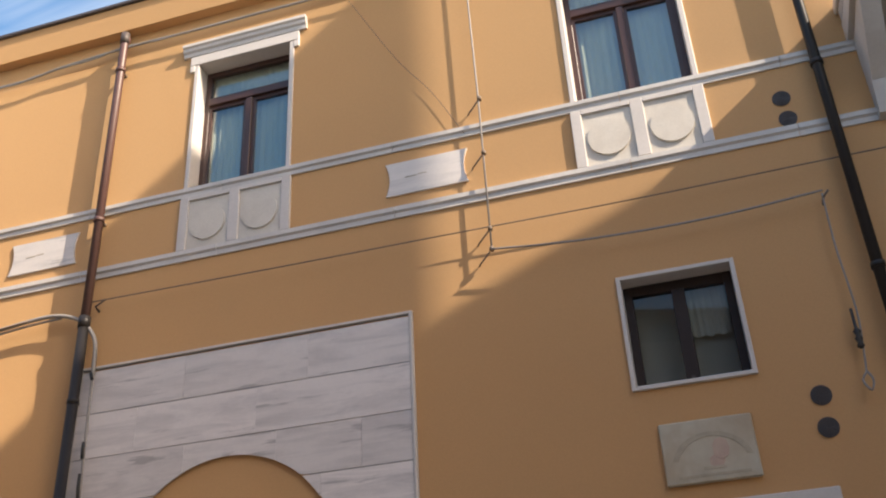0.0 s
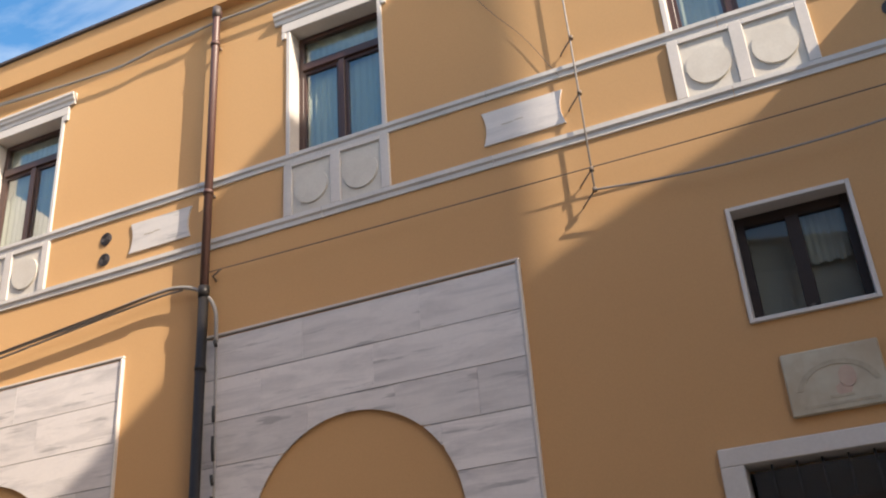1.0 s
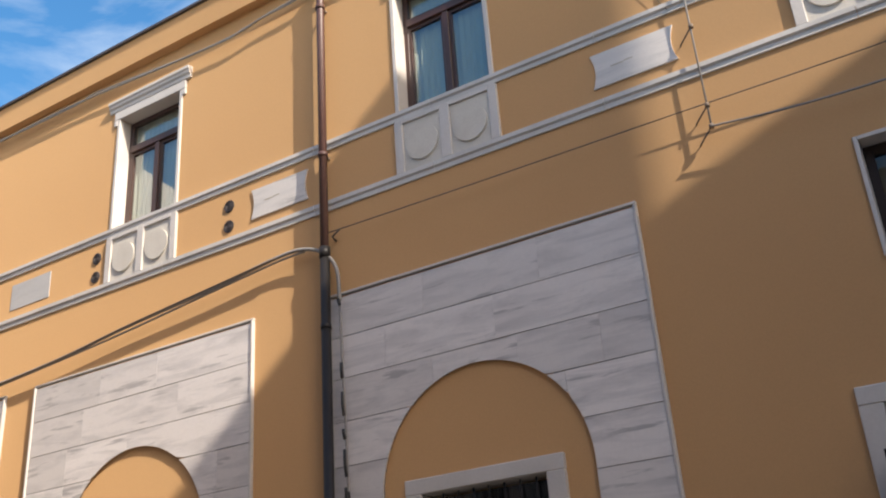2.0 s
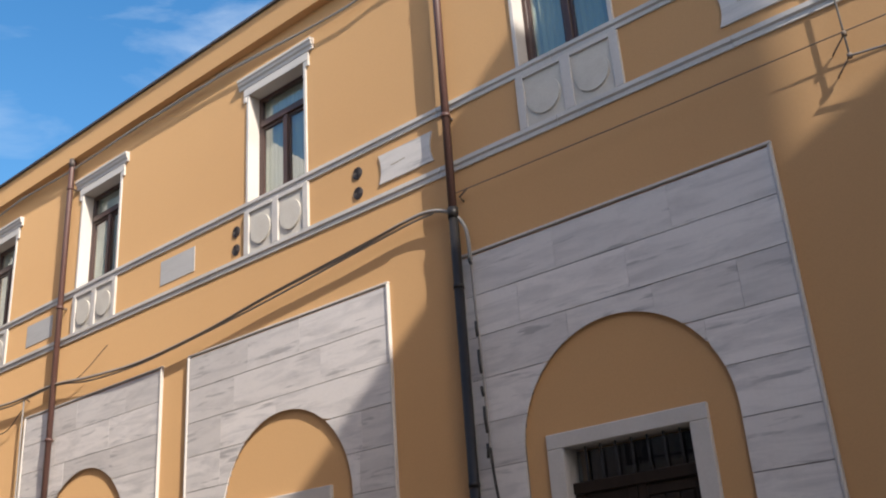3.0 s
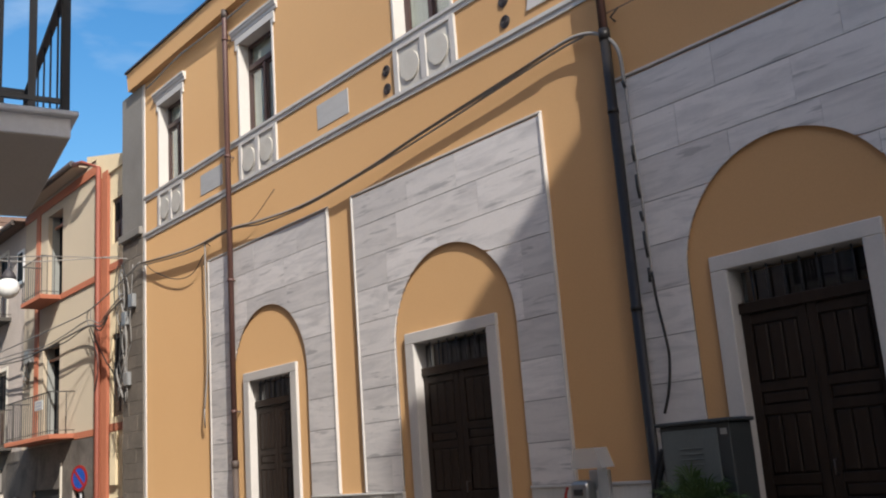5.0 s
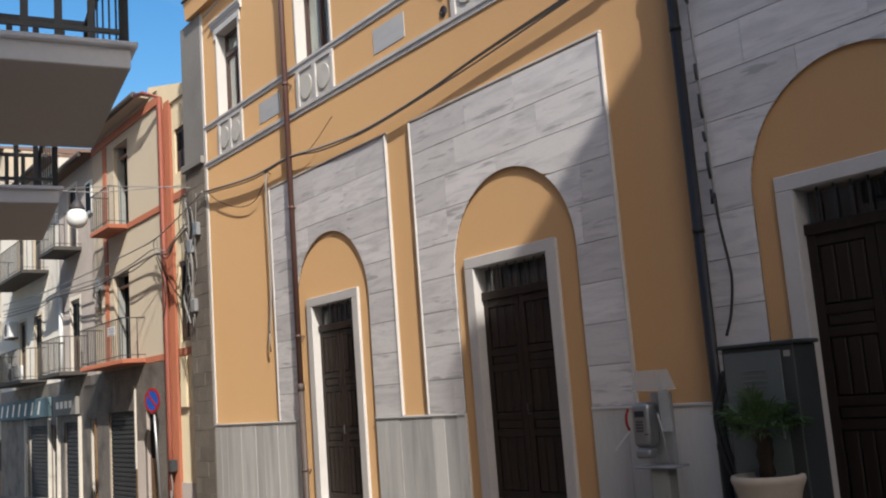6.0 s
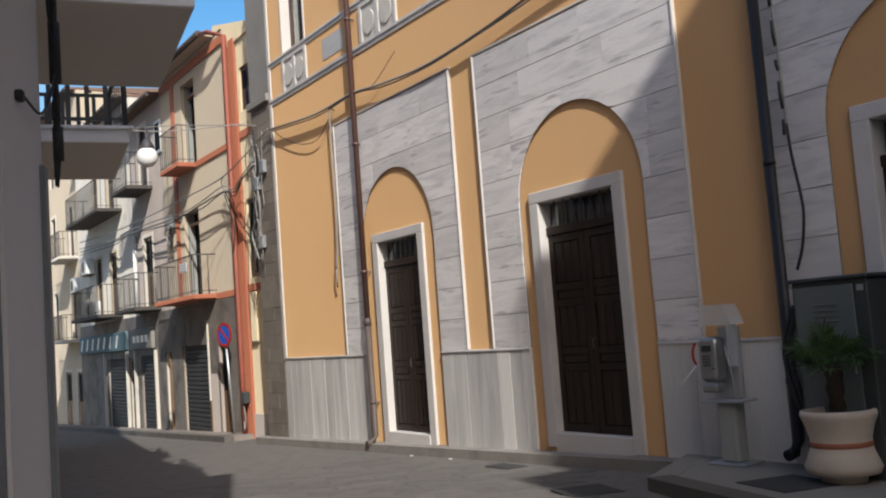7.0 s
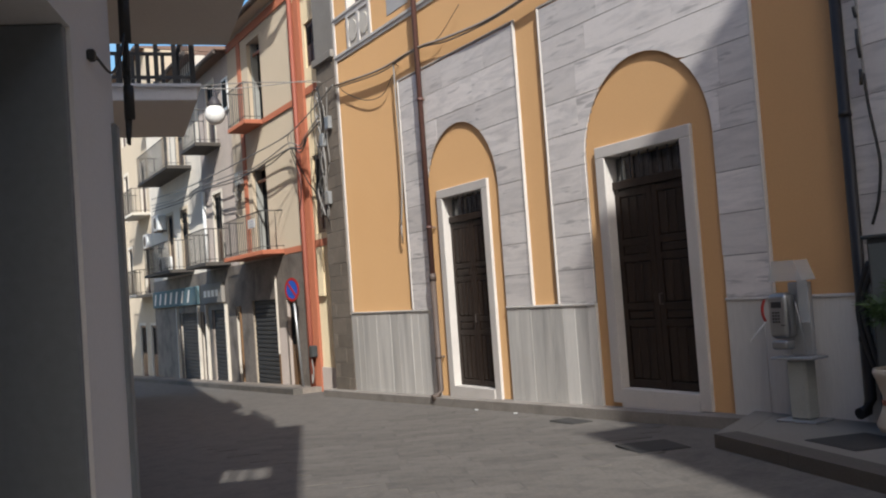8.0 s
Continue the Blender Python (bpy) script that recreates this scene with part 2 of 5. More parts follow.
PHONE = material("brushed_phone_steel", (0.34, 0.345, 0.35), 0.3, 90, 0.1, metal=0.8, bump=0.03)
PHONE_DARK = material("dark_phone_plastic", (0.03, 0.033, 0.038), 0.4, 50, 0.2, bump=0.03)
RED = material("red_plastic", (0.36, 0.022, 0.018), 0.35, 50, 0.1, bump=0.02)
BLUE = material("sign_blue", (0.02, 0.09, 0.42), 0.35, 40, 0.06, bump=0.0)
WHITE = material("white_paint", (0.78, 0.78, 0.77), 0.45, 40, 0.04, bump=0.02)
HOOD = glazing("acrylic_hood", (0.9, 0.92, 0.93), 0.06)
hn, hk = HOOD.node_tree.nodes, HOOD.node_tree.links
h_milk = hn.new("ShaderNodeBsdfDiffuse")
h_milk.inputs["Color"].default_value = (0.75, 0.77, 0.80, 1)
h_mix = hn.new("ShaderNodeMixShader")
h_mix.inputs["Fac"].default_value = 0.3
h_first = next(n for n in hn if n.type == 'MIX_SHADER' and n is not h_mix)
h_out = next(n for n in hn if n.type == 'OUTPUT_MATERIAL')
hk.new(h_first.outputs[0], h_mix.inputs[1])
hk.new(h_milk.outputs[0], h_mix.inputs[2])
hk.new(h_mix.outputs[0], h_out.inputs["Surface"])
CABINET = material("grey_green_cabinet", (0.125, 0.142, 0.143), 0.5, 40, 0.12, 0.3, 1.2, (0.10, 0.112, 0.113), 0.08)
TERRA = material("cream_pot", (0.55, 0.47, 0.38), 0.8, 35, 0.08, 0.35, 2.0, (0.42, 0.34, 0.27), 0.2)
POT_BAND = material("terracotta_band", (0.30, 0.10, 0.055), 0.7, 35, 0.12)
SOIL = material("dark_soil", (0.035, 0.026, 0.02), 0.95, 60, 0.4, bump=0.6)
TRUNK = material("palm_trunk", (0.035, 0.024, 0.017), 0.95, 50, 0.4, bump=0.8)
LEAF = material("palm_leaf", (0.055, 0.105, 0.03), 0.5, 30, 0.3, 0.4, 3.0, (0.075, 0.10, 0.03), 0.1)
GLOBE = material("opal_globe", (0.82, 0.82, 0.80), 0.25, 20, 0.02, bump=0.0)
TEAL = material("teal_sign_board", (0.13, 0.20, 0.225), 0.85, 30, 0.1, spec=0.15)
COVER = material("iron_cover", (0.042, 0.04, 0.038), 0.9, 60, 0.3, bump=0.5)
PLAQUE = material("painted_tile_plaque", (0.50, 0.46, 0.36), 0.4, 14, 0.12, 0.75, 3.2, (0.40, 0.30, 0.20), 0.05)
FADED = material("faded_brown_paint", (0.41, 0.35, 0.26), 0.6, 14, 0.3, 0.7, 7.0, (0.47, 0.42, 0.33), 0.0)
PINK = material("faded_pink_paint", (0.49, 0.35, 0.28), 0.6, 12, 0.3, 0.5, 6.0, (0.50, 0.45, 0.34), 0.0)
PLATE_PALE = veined("pale_marble_plate", (0.66, 0.62, 0.585), (0.44, 0.42, 0.41), 0.05)
PLATE = material("grey_marble_plate", (0.50, 0.49, 0.48), 0.6, 30, 0.08, 0.5, 2.5, (0.38, 0.37, 0.36), 0.08, stretch=(0.5, 1, 3))
FAR_RAIL = material("grey_rail_paint", (0.05, 0.047, 0.045), 0.5, 40, 0.2, bump=0.05)

# matt, rough surfaces that throw light back towards its source
for m in (PLASTER, CREAM, YELLOW, WHITEWASH, GREIGE, CORAL):
    m.node_tree.nodes["Principled BSDF"].inputs["Diffuse Roughness"].default_value = 0.7


# ---- mesh helpers ----
def box(bm, x0, x1, y0, y1, z0, z1, bevel=0.0):
    """A box with, if wanted, broken edges."""
    vs = [bm.verts.new((x, y, z)) for x in (x0, x1) for y in (y0, y1) for z in (z0, z1)]
    fs = [bm.faces.new([vs[i] for i in q]) for q in
          ((0, 1, 3, 2), (4, 6, 7, 5), (0, 4, 5, 1), (2, 3, 7, 6), (0, 2, 6, 4), (1, 5, 7, 3))]
    if bevel:
        edges = list({e for f in fs for e in f.edges})
        bmesh.ops.bevel(bm, geom=edges, offset=bevel, segments=1, affect='EDGES')
    return bm


def boxed(x0, x1, y0, y1, z0, z1, bevel=0.0):
    return box(bmesh.new(), x0, x1, y0, y1, z0, z1, bevel)


def prism(bm, outline, axis, a0, a1):
    """An outline of (u, v) drawn out along an axis: 'y' takes (x, z), 'x' takes (y, z), 'z' takes (x, y)."""
    def at(u, v, a):
        return {"y": (u, a, v), "x": (a, u, v), "z": (u, v, a)}[axis]
    near = [bm.verts.new(at(u, v, a0)) for u, v in outline]
    far = [bm.verts.new(at(u, v, a1)) for u, v in outline]
    bm.faces.new(near)
    bm.faces.new(far[::-1])
    for i in range(len(outline)):
        j = (i + 1) % len(outline)
        bm.faces.new((near[i], far[i], far[j], near[j]))
    return bm


def tube(bm, points, radius, sides=8):
    """A round bar or cable along points."""
    pts = [Vector(p) for p in points]
    rings = []
    for i, p in enumerate(pts):
        way = (pts[min(i + 1, len(pts) - 1)] - pts[max(i - 1, 0)]).normalized()
        side = way.cross(Vector((0.13, 0.21, 0.97)) if abs(way.z) < 0.9 else Vector((1, 0.1, 0))).normalized()
        up = way.cross(side)
        rings.append([bm.verts.new(p + radius * (math.cos(2 * math.pi * k / sides) * side + math.sin(2 * math.pi * k / sides) * up))
                      for k in range(sides)])
    for a, b in zip(rings, rings[1:]):
        for k in range(sides):
            f = bm.faces.new((a[k], a[(k + 1) % sides], b[(k + 1) % sides], b[k]))
            f.smooth = True
    bm.faces.new(rings[0][::-1])
    bm.faces.new(rings[-1])
    return bm


def turned(bm, outline, centre, sides=32):
    """An outline of (radius, height) turned round an upright axis."""
    cx, cy, cz = centre
    rings = [[bm.verts.new((cx + r * math.cos(2 * math.pi * k / sides), cy + r * math.sin(2 * math.pi * k / sides), cz + z))
              for k in range(sides)] for r, z in outline]
    for a, b in zip(rings, rings[1:]):
        for k in range(sides):
            f = bm.faces.new((a[k], a[(k + 1) % sides], b[(k + 1) % sides], b[k]))
            f.smooth = True
    bm.faces.new(rings[0][::-1])
    bm.faces.new(rings[-1])
    return bm


def disc(bm, cx, cz, r, y0, y1, sides=28, rx=1.0):
    """A disc whose axis runs along y."""
    return prism(bm, [(cx + rx * r * math.cos(2 * math.pi * k / sides), cz + r * math.sin(2 * math.pi * k / sides))
                      for k in range(sides)], "y", y0, y1)


def mesh_of(name, bm):
    bmesh.ops.recalc_face_normals(bm, faces=bm.faces)
    me = bpy.data.meshes.new(name)
    bm.to_mesh(me)
    bm.free()
    return me


def part(name, bm, mat, parent=None, label=""):
    """One mesh object, under a thing or a part of it."""
    me = mesh_of(name, bm)
    me.materials.append(mat)
    ob = new(name, me)
    if parent is not None:
        ob.parent = parent
    if label:
        ob["label"] = label
    return ob


def thing(name, label, category, group="", kind=""):
    return tagged(new(name), label, category, group, kind)


def curve_through(points, step=8):
    """Points on a smooth line through the given ones."""
    p = [Vector(q) for q in points]
    p = [2 * p[0] - p[1]] + p + [2 * p[-1] - p[-2]]
    out = []
    for i in range(1, len(p) - 2):
        a, b, c, d = p[i - 1:i + 3]
        for k in range(step):
            t = k / step
            out.append(0.5 * ((2 * b) + (c - a) * t + (2 * a - 5 * b + 4 * c - d) * t * t + (3 * b - a - 3 * c + d) * t ** 3))
    out.append(p[-2])
    return out


def on_wall(y, pairs):
    return [(x, y, z) for x, z in pairs]


def pierced_wall(bm, x0, x1, z0, z1, y0, y1, holes):
    """A wall from y0 to y1 with square holes (xa, xb, za, zb) through it."""
    xs = sorted({round(v, 4) for v in (x0, x1, *[h[0] for h in holes], *[h[1] for h in holes])})
    zs = sorted({round(v, 4) for v in (z0, z1, *[h[2] for h in holes], *[h[3] for h in holes])})
    verts = {}

    def v(x, y, z):
        key = (round(x, 4), round(y, 4), round(z, 4))
        if key not in verts:
            verts[key] = bm.verts.new((x, y, z))
        return verts[key]

    def solid(i, k):
        if not (0 <= i < len(xs) - 1 and 0 <= k < len(zs) - 1):
            return False
        cx, cz = (xs[i] + xs[i + 1]) / 2, (zs[k] + zs[k + 1]) / 2
        return not any(a < cx < b and c < cz < d for a, b, c, d in holes)

    for i in range(len(xs) - 1):
        for k in range(len(zs) - 1):
            if not solid(i, k):
                continue
            a, b, c, d = xs[i], xs[i + 1], zs[k], zs[k + 1]
            bm.faces.new((v(a, y0, c), v(b, y0, c), v(b, y0, d), v(a, y0, d)))
            bm.faces.new((v(a, y1, c), v(a, y1, d), v(b, y1, d), v(b, y1, c)))
            if not solid(i - 1, k):
                bm.faces.new((v(a, y0, c), v(a, y0, d), v(a, y1, d), v(a, y1, c)))
            if not solid(i + 1, k):
                bm.faces.new((v(b, y0, c), v(b, y1, c), v(b, y1, d), v(b, y0, d)))
            if not solid(i, k - 1):
                bm.faces.new((v(a, y0, c), v(a, y1, c), v(b, y1, c), v(b, y0, c)))
            if not solid(i, k + 1):
                bm.faces.new((v(a, y0, d), v(b, y0, d), v(b, y1, d), v(a, y1, d)))
    return bm


def fall(x):
    """Height of the street: level by the camera, falling gently down the street."""
    return 0.0 if x > -7 else 0.031 * (max(x, -60.0) + 7)


# ---- the large structure ----
D = 7.45                      # the facade's front plane
FAR_L, FAR_R = -17.63, 8.0    # its ends
WINDOWS = [(-16.40, 0.98), (-13.10, 1.10), (-8.78, 1.13), (-4.26, 1.12), (-0.15, 1.10)]   # centre, opening width
SILL, HEAD = 7.17, 8.84
DOORS = [(-12.95, 1.24, 0.10, 3.10), (-8.69, 1.34, 0.28, 3.10), (-4.17, 1.26, 0.30, 3.12), (-0.12, 1.44, 0.30, 3.18)]
ARCHES = [(-14.86, -11.18, -12.97, 1.12), (-10.52, -6.89, -8.63, 1.12), (-5.79, -2.43, -4.15, 1.07)]   # panel ends, arch centre and radius
ARCH_TOP, PANEL_TOP, WAIN = 4.215, 5.28, 1.324
W4 = (-0.544, 0.359, 4.286, 5.234)

holes = [(c - w / 2, c + w / 2, SILL, HEAD + 0.02) for c, w in WINDOWS] + [(W4[0] - 0.015, W4[1] + 0.015, W4[2] - 0.015, W4[3] + 0.015)]
holes += [(c - w / 2 - 0.02, c + w / 2 + 0.02, z0 - 0.02, z1 + 0.02) for c, w, z0, z1 in DOORS]
wall_facade = part("wall_facade", pierced_wall(bmesh.new(), FAR_L, FAR_R, -1.0, 9.62, D, D + 0.42, holes), PLASTER)
tagged(wall_facade, "ochre plastered facade with marble arch panels and stone bands", "wall", kind="structure")

# body of the building behind the facade, coloured dark for its unlit rooms
body = bmesh.new()
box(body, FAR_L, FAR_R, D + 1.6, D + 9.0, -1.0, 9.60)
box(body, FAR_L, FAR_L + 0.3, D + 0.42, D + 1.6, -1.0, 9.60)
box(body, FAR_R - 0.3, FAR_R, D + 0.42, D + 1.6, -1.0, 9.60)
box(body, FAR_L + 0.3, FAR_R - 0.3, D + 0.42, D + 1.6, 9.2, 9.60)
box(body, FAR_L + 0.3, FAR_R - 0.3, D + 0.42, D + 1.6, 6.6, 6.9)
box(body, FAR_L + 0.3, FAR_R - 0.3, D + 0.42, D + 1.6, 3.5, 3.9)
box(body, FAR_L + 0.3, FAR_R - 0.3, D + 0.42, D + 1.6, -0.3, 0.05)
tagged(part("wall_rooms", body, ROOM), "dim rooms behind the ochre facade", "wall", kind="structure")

# eaves: plastered fascia, dark metal edge, roof
eaves = thing("cornice", "ochre plaster eaves with a dark metal edge", "cornice", kind="structure")
part("fascia", prism(bmesh.new(), [(D, 9.56), (D - 0.125, 9.56), (D - 0.155, 9.93), (D, 9.93)], "x", -18.15, FAR_R), PLASTER, eaves)
part("soffit", boxed(-18.15, FAR_R, D, D + 9.0, 9.63, 9.90), PLASTER, eaves)
part("metal_edge", boxed(-18.19, FAR_R, D - 0.19, D + 9.0, 9.935, 9.985, 0.008), CAP, eaves, "dark brown metal edge")

# stone bands between the storeys
for name, z0, z1 in (("band_upper", 7.06, 7.17), ("band_lower", 6.30, 6.42)):
    band = thing(name, "pale grey moulded stone string course", "moulding", kind="structure")
    xs = [FAR_L] + [FAR_L + k * 1.9 + 0.25 * math.sin(k * 2.3) for k in range(1, 14)] + [FAR_R]
    for a, b in zip(xs, xs[1:]):
        bm = bmesh.new()
        zt = z1 - z0
        prism(bm, [(D + 0.02, z0 + 0.005), (D - 0.018, z0 + 0.005), (D - 0.018, z0 + 0.45 * zt), (D - 0.038, z0 + 0.62 * zt),
                   (D - 0.038, z1), (D + 0.02, z1)], "x", a + 0.003, b - 0.003)
        part("stone_length", bm, BAND, band)

# white bead at the facade's end
tagged(part("trim_end", boxed(FAR_L - 0.03, FAR_L + 0.06, D - 0.025, D + 0.05, 1.33, 9.55, 0.008), TRIM), "thin white bead on the facade's edge", "trim", kind="structure")


# ---- windows of the upper floor ----
def sash_window(index, c, w):
    win = thing("window_%d" % index, "brown wooden window in a white stone surround with a moulded crown", "window", kind="structure")
    x0, x1 = c - w / 2, c + w / 2
    # surround
    for a, b in ((x0 - 0.05, x0 + 0.002), (x1 - 0.002, x1 + 0.05)):
        part("jamb", boxed(a, b, D - 0.02, D + 0.24, SILL + 0.004, HEAD, 0.006), TRIM, win)
    part("lintel", boxed(x0 - 0.11, x1 + 0.11, D - 0.026, D + 0.24, HEAD, HEAD + 0.13, 0.006), TRIM, win)
    for a, b in ((x0 - 0.11, x0 - 0.052), (x1 + 0.052, x1 + 0.11)):
        part("ear", boxed(a, b, D - 0.026, D + 0.02, HEAD - 0.09, HEAD - 0.001, 0.005), TRIM, win)
    crown = bmesh.new()
    prism(crown, [(D + 0.02, HEAD + 0.132), (D - 0.03, HEAD + 0.132), (D - 0.034, HEAD + 0.18), (D - 0.055, HEAD + 0.20), (D - 0.06, HEAD + 0.235),
                  (D - 0.078, HEAD + 0.255), (D - 0.078, HEAD + 0.29), (D + 0.02, HEAD + 0.30)], "x", x0 - 0.20, x1 + 0.20)
    part("crown", crown, TRIM, win)
    # frame and glass set back in the opening
    yf = D + 0.17
    fr = part("window_frame", boxed(x0, x0 + 0.06, yf, yf + 0.07, SILL, HEAD, 0.004), FRAME, win, "brown wooden frame")
    for a, b, za, zb in ((x1 - 0.06, x1, SILL, HEAD), (x0 + 0.06, x1 - 0.06, HEAD - 0.06, HEAD), (x0 + 0.06, x1 - 0.06, SILL, SILL + 0.06)):
        part("frame_bar", boxed(a, b, yf, yf + 0.07, za, zb, 0.004), FRAME, win)
    zt = HEAD - 0.43
    part("transom", boxed(x0 + 0.06, x1 - 0.06, yf - 0.03, yf + 0.07, zt - 0.055, zt + 0.045, 0.006), FRAME, win)
    part("mullion", boxed(c - 0.038, c + 0.038, yf - 0.02, yf + 0.06, SILL + 0.06, zt - 0.055, 0.006), FRAME, win)
    for a, b in ((x0 + 0.06, c - 0.038), (c + 0.038, x1 - 0.06)):
        sash = bmesh.new()
        for p, q, za, zb in ((a, a + 0.032, SILL + 0.06, zt - 0.055), (b - 0.032, b, SILL + 0.06, zt - 0.055),
                             (a + 0.032, b - 0.032, SILL + 0.06, SILL + 0.105), (a + 0.032, b - 0.032, zt - 0.095, zt - 0.055)):
            box(sash, p, q, yf + 0.005, yf + 0.05, za, zb)
        leaf = part("sash", sash, FRAME, win)
        part("pane", boxed(a + 0.03, b - 0.03, yf + 0.025, yf + 0.032, SILL + 0.10, zt - 0.09), GLASS, leaf).visible_shadow = False
    part("pane", boxed(x0 + 0.055, x1 - 0.055, yf + 0.025, yf + 0.032, zt + 0.04, HEAD - 0.055), GLASS, win).visible_shadow = False
    # net curtains in soft folds
    cur = bmesh.new()
    n = 40
    rows = []
    for z in (SILL + 0.05, HEAD - 0.02):
        rows.append([cur.verts.new((x0 + 0.05 + (w - 0.1) * k / n, D + 0.265 + 0.016 * math.sin(k * 1.9 + c), z)) for k in range(n + 1)])
    for k in range(n):
        cur.faces.new((rows[0][k], rows[0][k + 1], rows[1][k + 1], rows[1][k])).smooth = True
    ob = part("curtain", cur, CURTAIN, win, "pale net curtain in folds")
    # carved panel below
    pw = w + 0.13
    a, b = c - pw / 2, c + pw / 2
    z0, z1 = 6.424, 7.056
    part("relief_back", boxed(a, b, D - 0.012, D + 0.02, z0, z1), RELIEF, win)
    for p, q, za, zb in ((a, a + 0.10, z0, z1), (b - 0.10, b, z0, z1), (c - 0.06, c + 0.06, z0, z1),
                         (a + 0.10, c - 0.06, z1 - 0.05, z1), (c + 0.06, b - 0.10, z1 - 0.05, z1)):
        part("relief_rail", boxed(p, q, D - 0.034, D - 0.012, za, zb, 0.005), TRIM, win)
    for cx in ((a + 0.10 + c - 0.06) / 2, (b - 0.10 + c + 0.06) / 2):
        bm = bmesh.new()
        disc(bm, cx, 6.708, 0.196, D - 0.032, D - 0.012, 36)
        part("disc", bm, RELIEF, win, "raised round stone disc")
    return win


for i, (c, w) in enumerate(WINDOWS):
    sash_window(i + 1, c, w)


def plain_window():
    x0, x1, z0, z1 = W4
    win = thing("window_6", "small brown two-leaf window in a narrow white stone frame", "window", kind="structure")
    for a, b, za, zb in ((x0 - 0.036, x0, z0 - 0.036, z1 + 0.036), (x1, x1 + 0.036, z0 - 0.036, z1 + 0.036), (x0, x1, z1, z1 + 0.036), (x0, x1, z0 - 0.036, z0)):
        part("stone_frame", boxed(a, b, D - 0.03, D + 0.2, za, zb, 0.005), TRIM, win)
    yf = D + 0.14
    for a, b, za, zb in ((x0, x0 + 0.07, z0, z1), (x1 - 0.07, x1, z0, z1), (x0 + 0.07, x1 - 0.07, z1 - 0.09, z1), (x0 + 0.07, x1 - 0.07, z0, z0 + 0.06)):
        part("frame_bar", boxed(a, b, yf, yf + 0.07, za, zb, 0.004), FRAME_DARK, win)
    c = (x0 + x1) / 2
    part("mullion", boxed(c - 0.055, c + 0.055, yf - 0.015, yf + 0.06, z0 + 0.06, z1 - 0.09, 0.005), FRAME_DARK, win)
    for a, b in ((x0 + 0.07, c - 0.055), (c + 0.055, x1 - 0.07)):
        part("pane", boxed(a, b, yf + 0.03, yf + 0.037, z0 + 0.06, z1 - 0.09), GLASS_SMALL, win).visible_shadow = False
    part("blind", boxed(x0 + 0.02, x1 - 0.02, D + 0.335, D + 0.345, z0 + 0.01, z1), BLIND, win, "plain grey blind")
    cur = bmesh.new()
    n = 24
    rows = [[cur.verts.new((c + 0.03 + (x1 - c - 0.11) * k / n, D + 0.285 + 0.013 * math.sin(k * 1.7), z + (0.012 * math.sin(k * 0.9) if z < z1 - 0.1 else 0))) for k in range(n + 1)] for z in (z0 + 0.46, z1)]
    for k in range(n):
        cur.faces.new((rows[0][k], rows[0][k + 1], rows[1][k + 1], rows[1][k])).smooth = True
    part("curtain", cur, NET, win, "short pale net curtain")
    part("catch", boxed(c - 0.015, c + 0.015, yf - 0.035, yf - 0.016, z0 + 0.03, z0 + 0.07, 0.004), CAP, win)


plain_window()


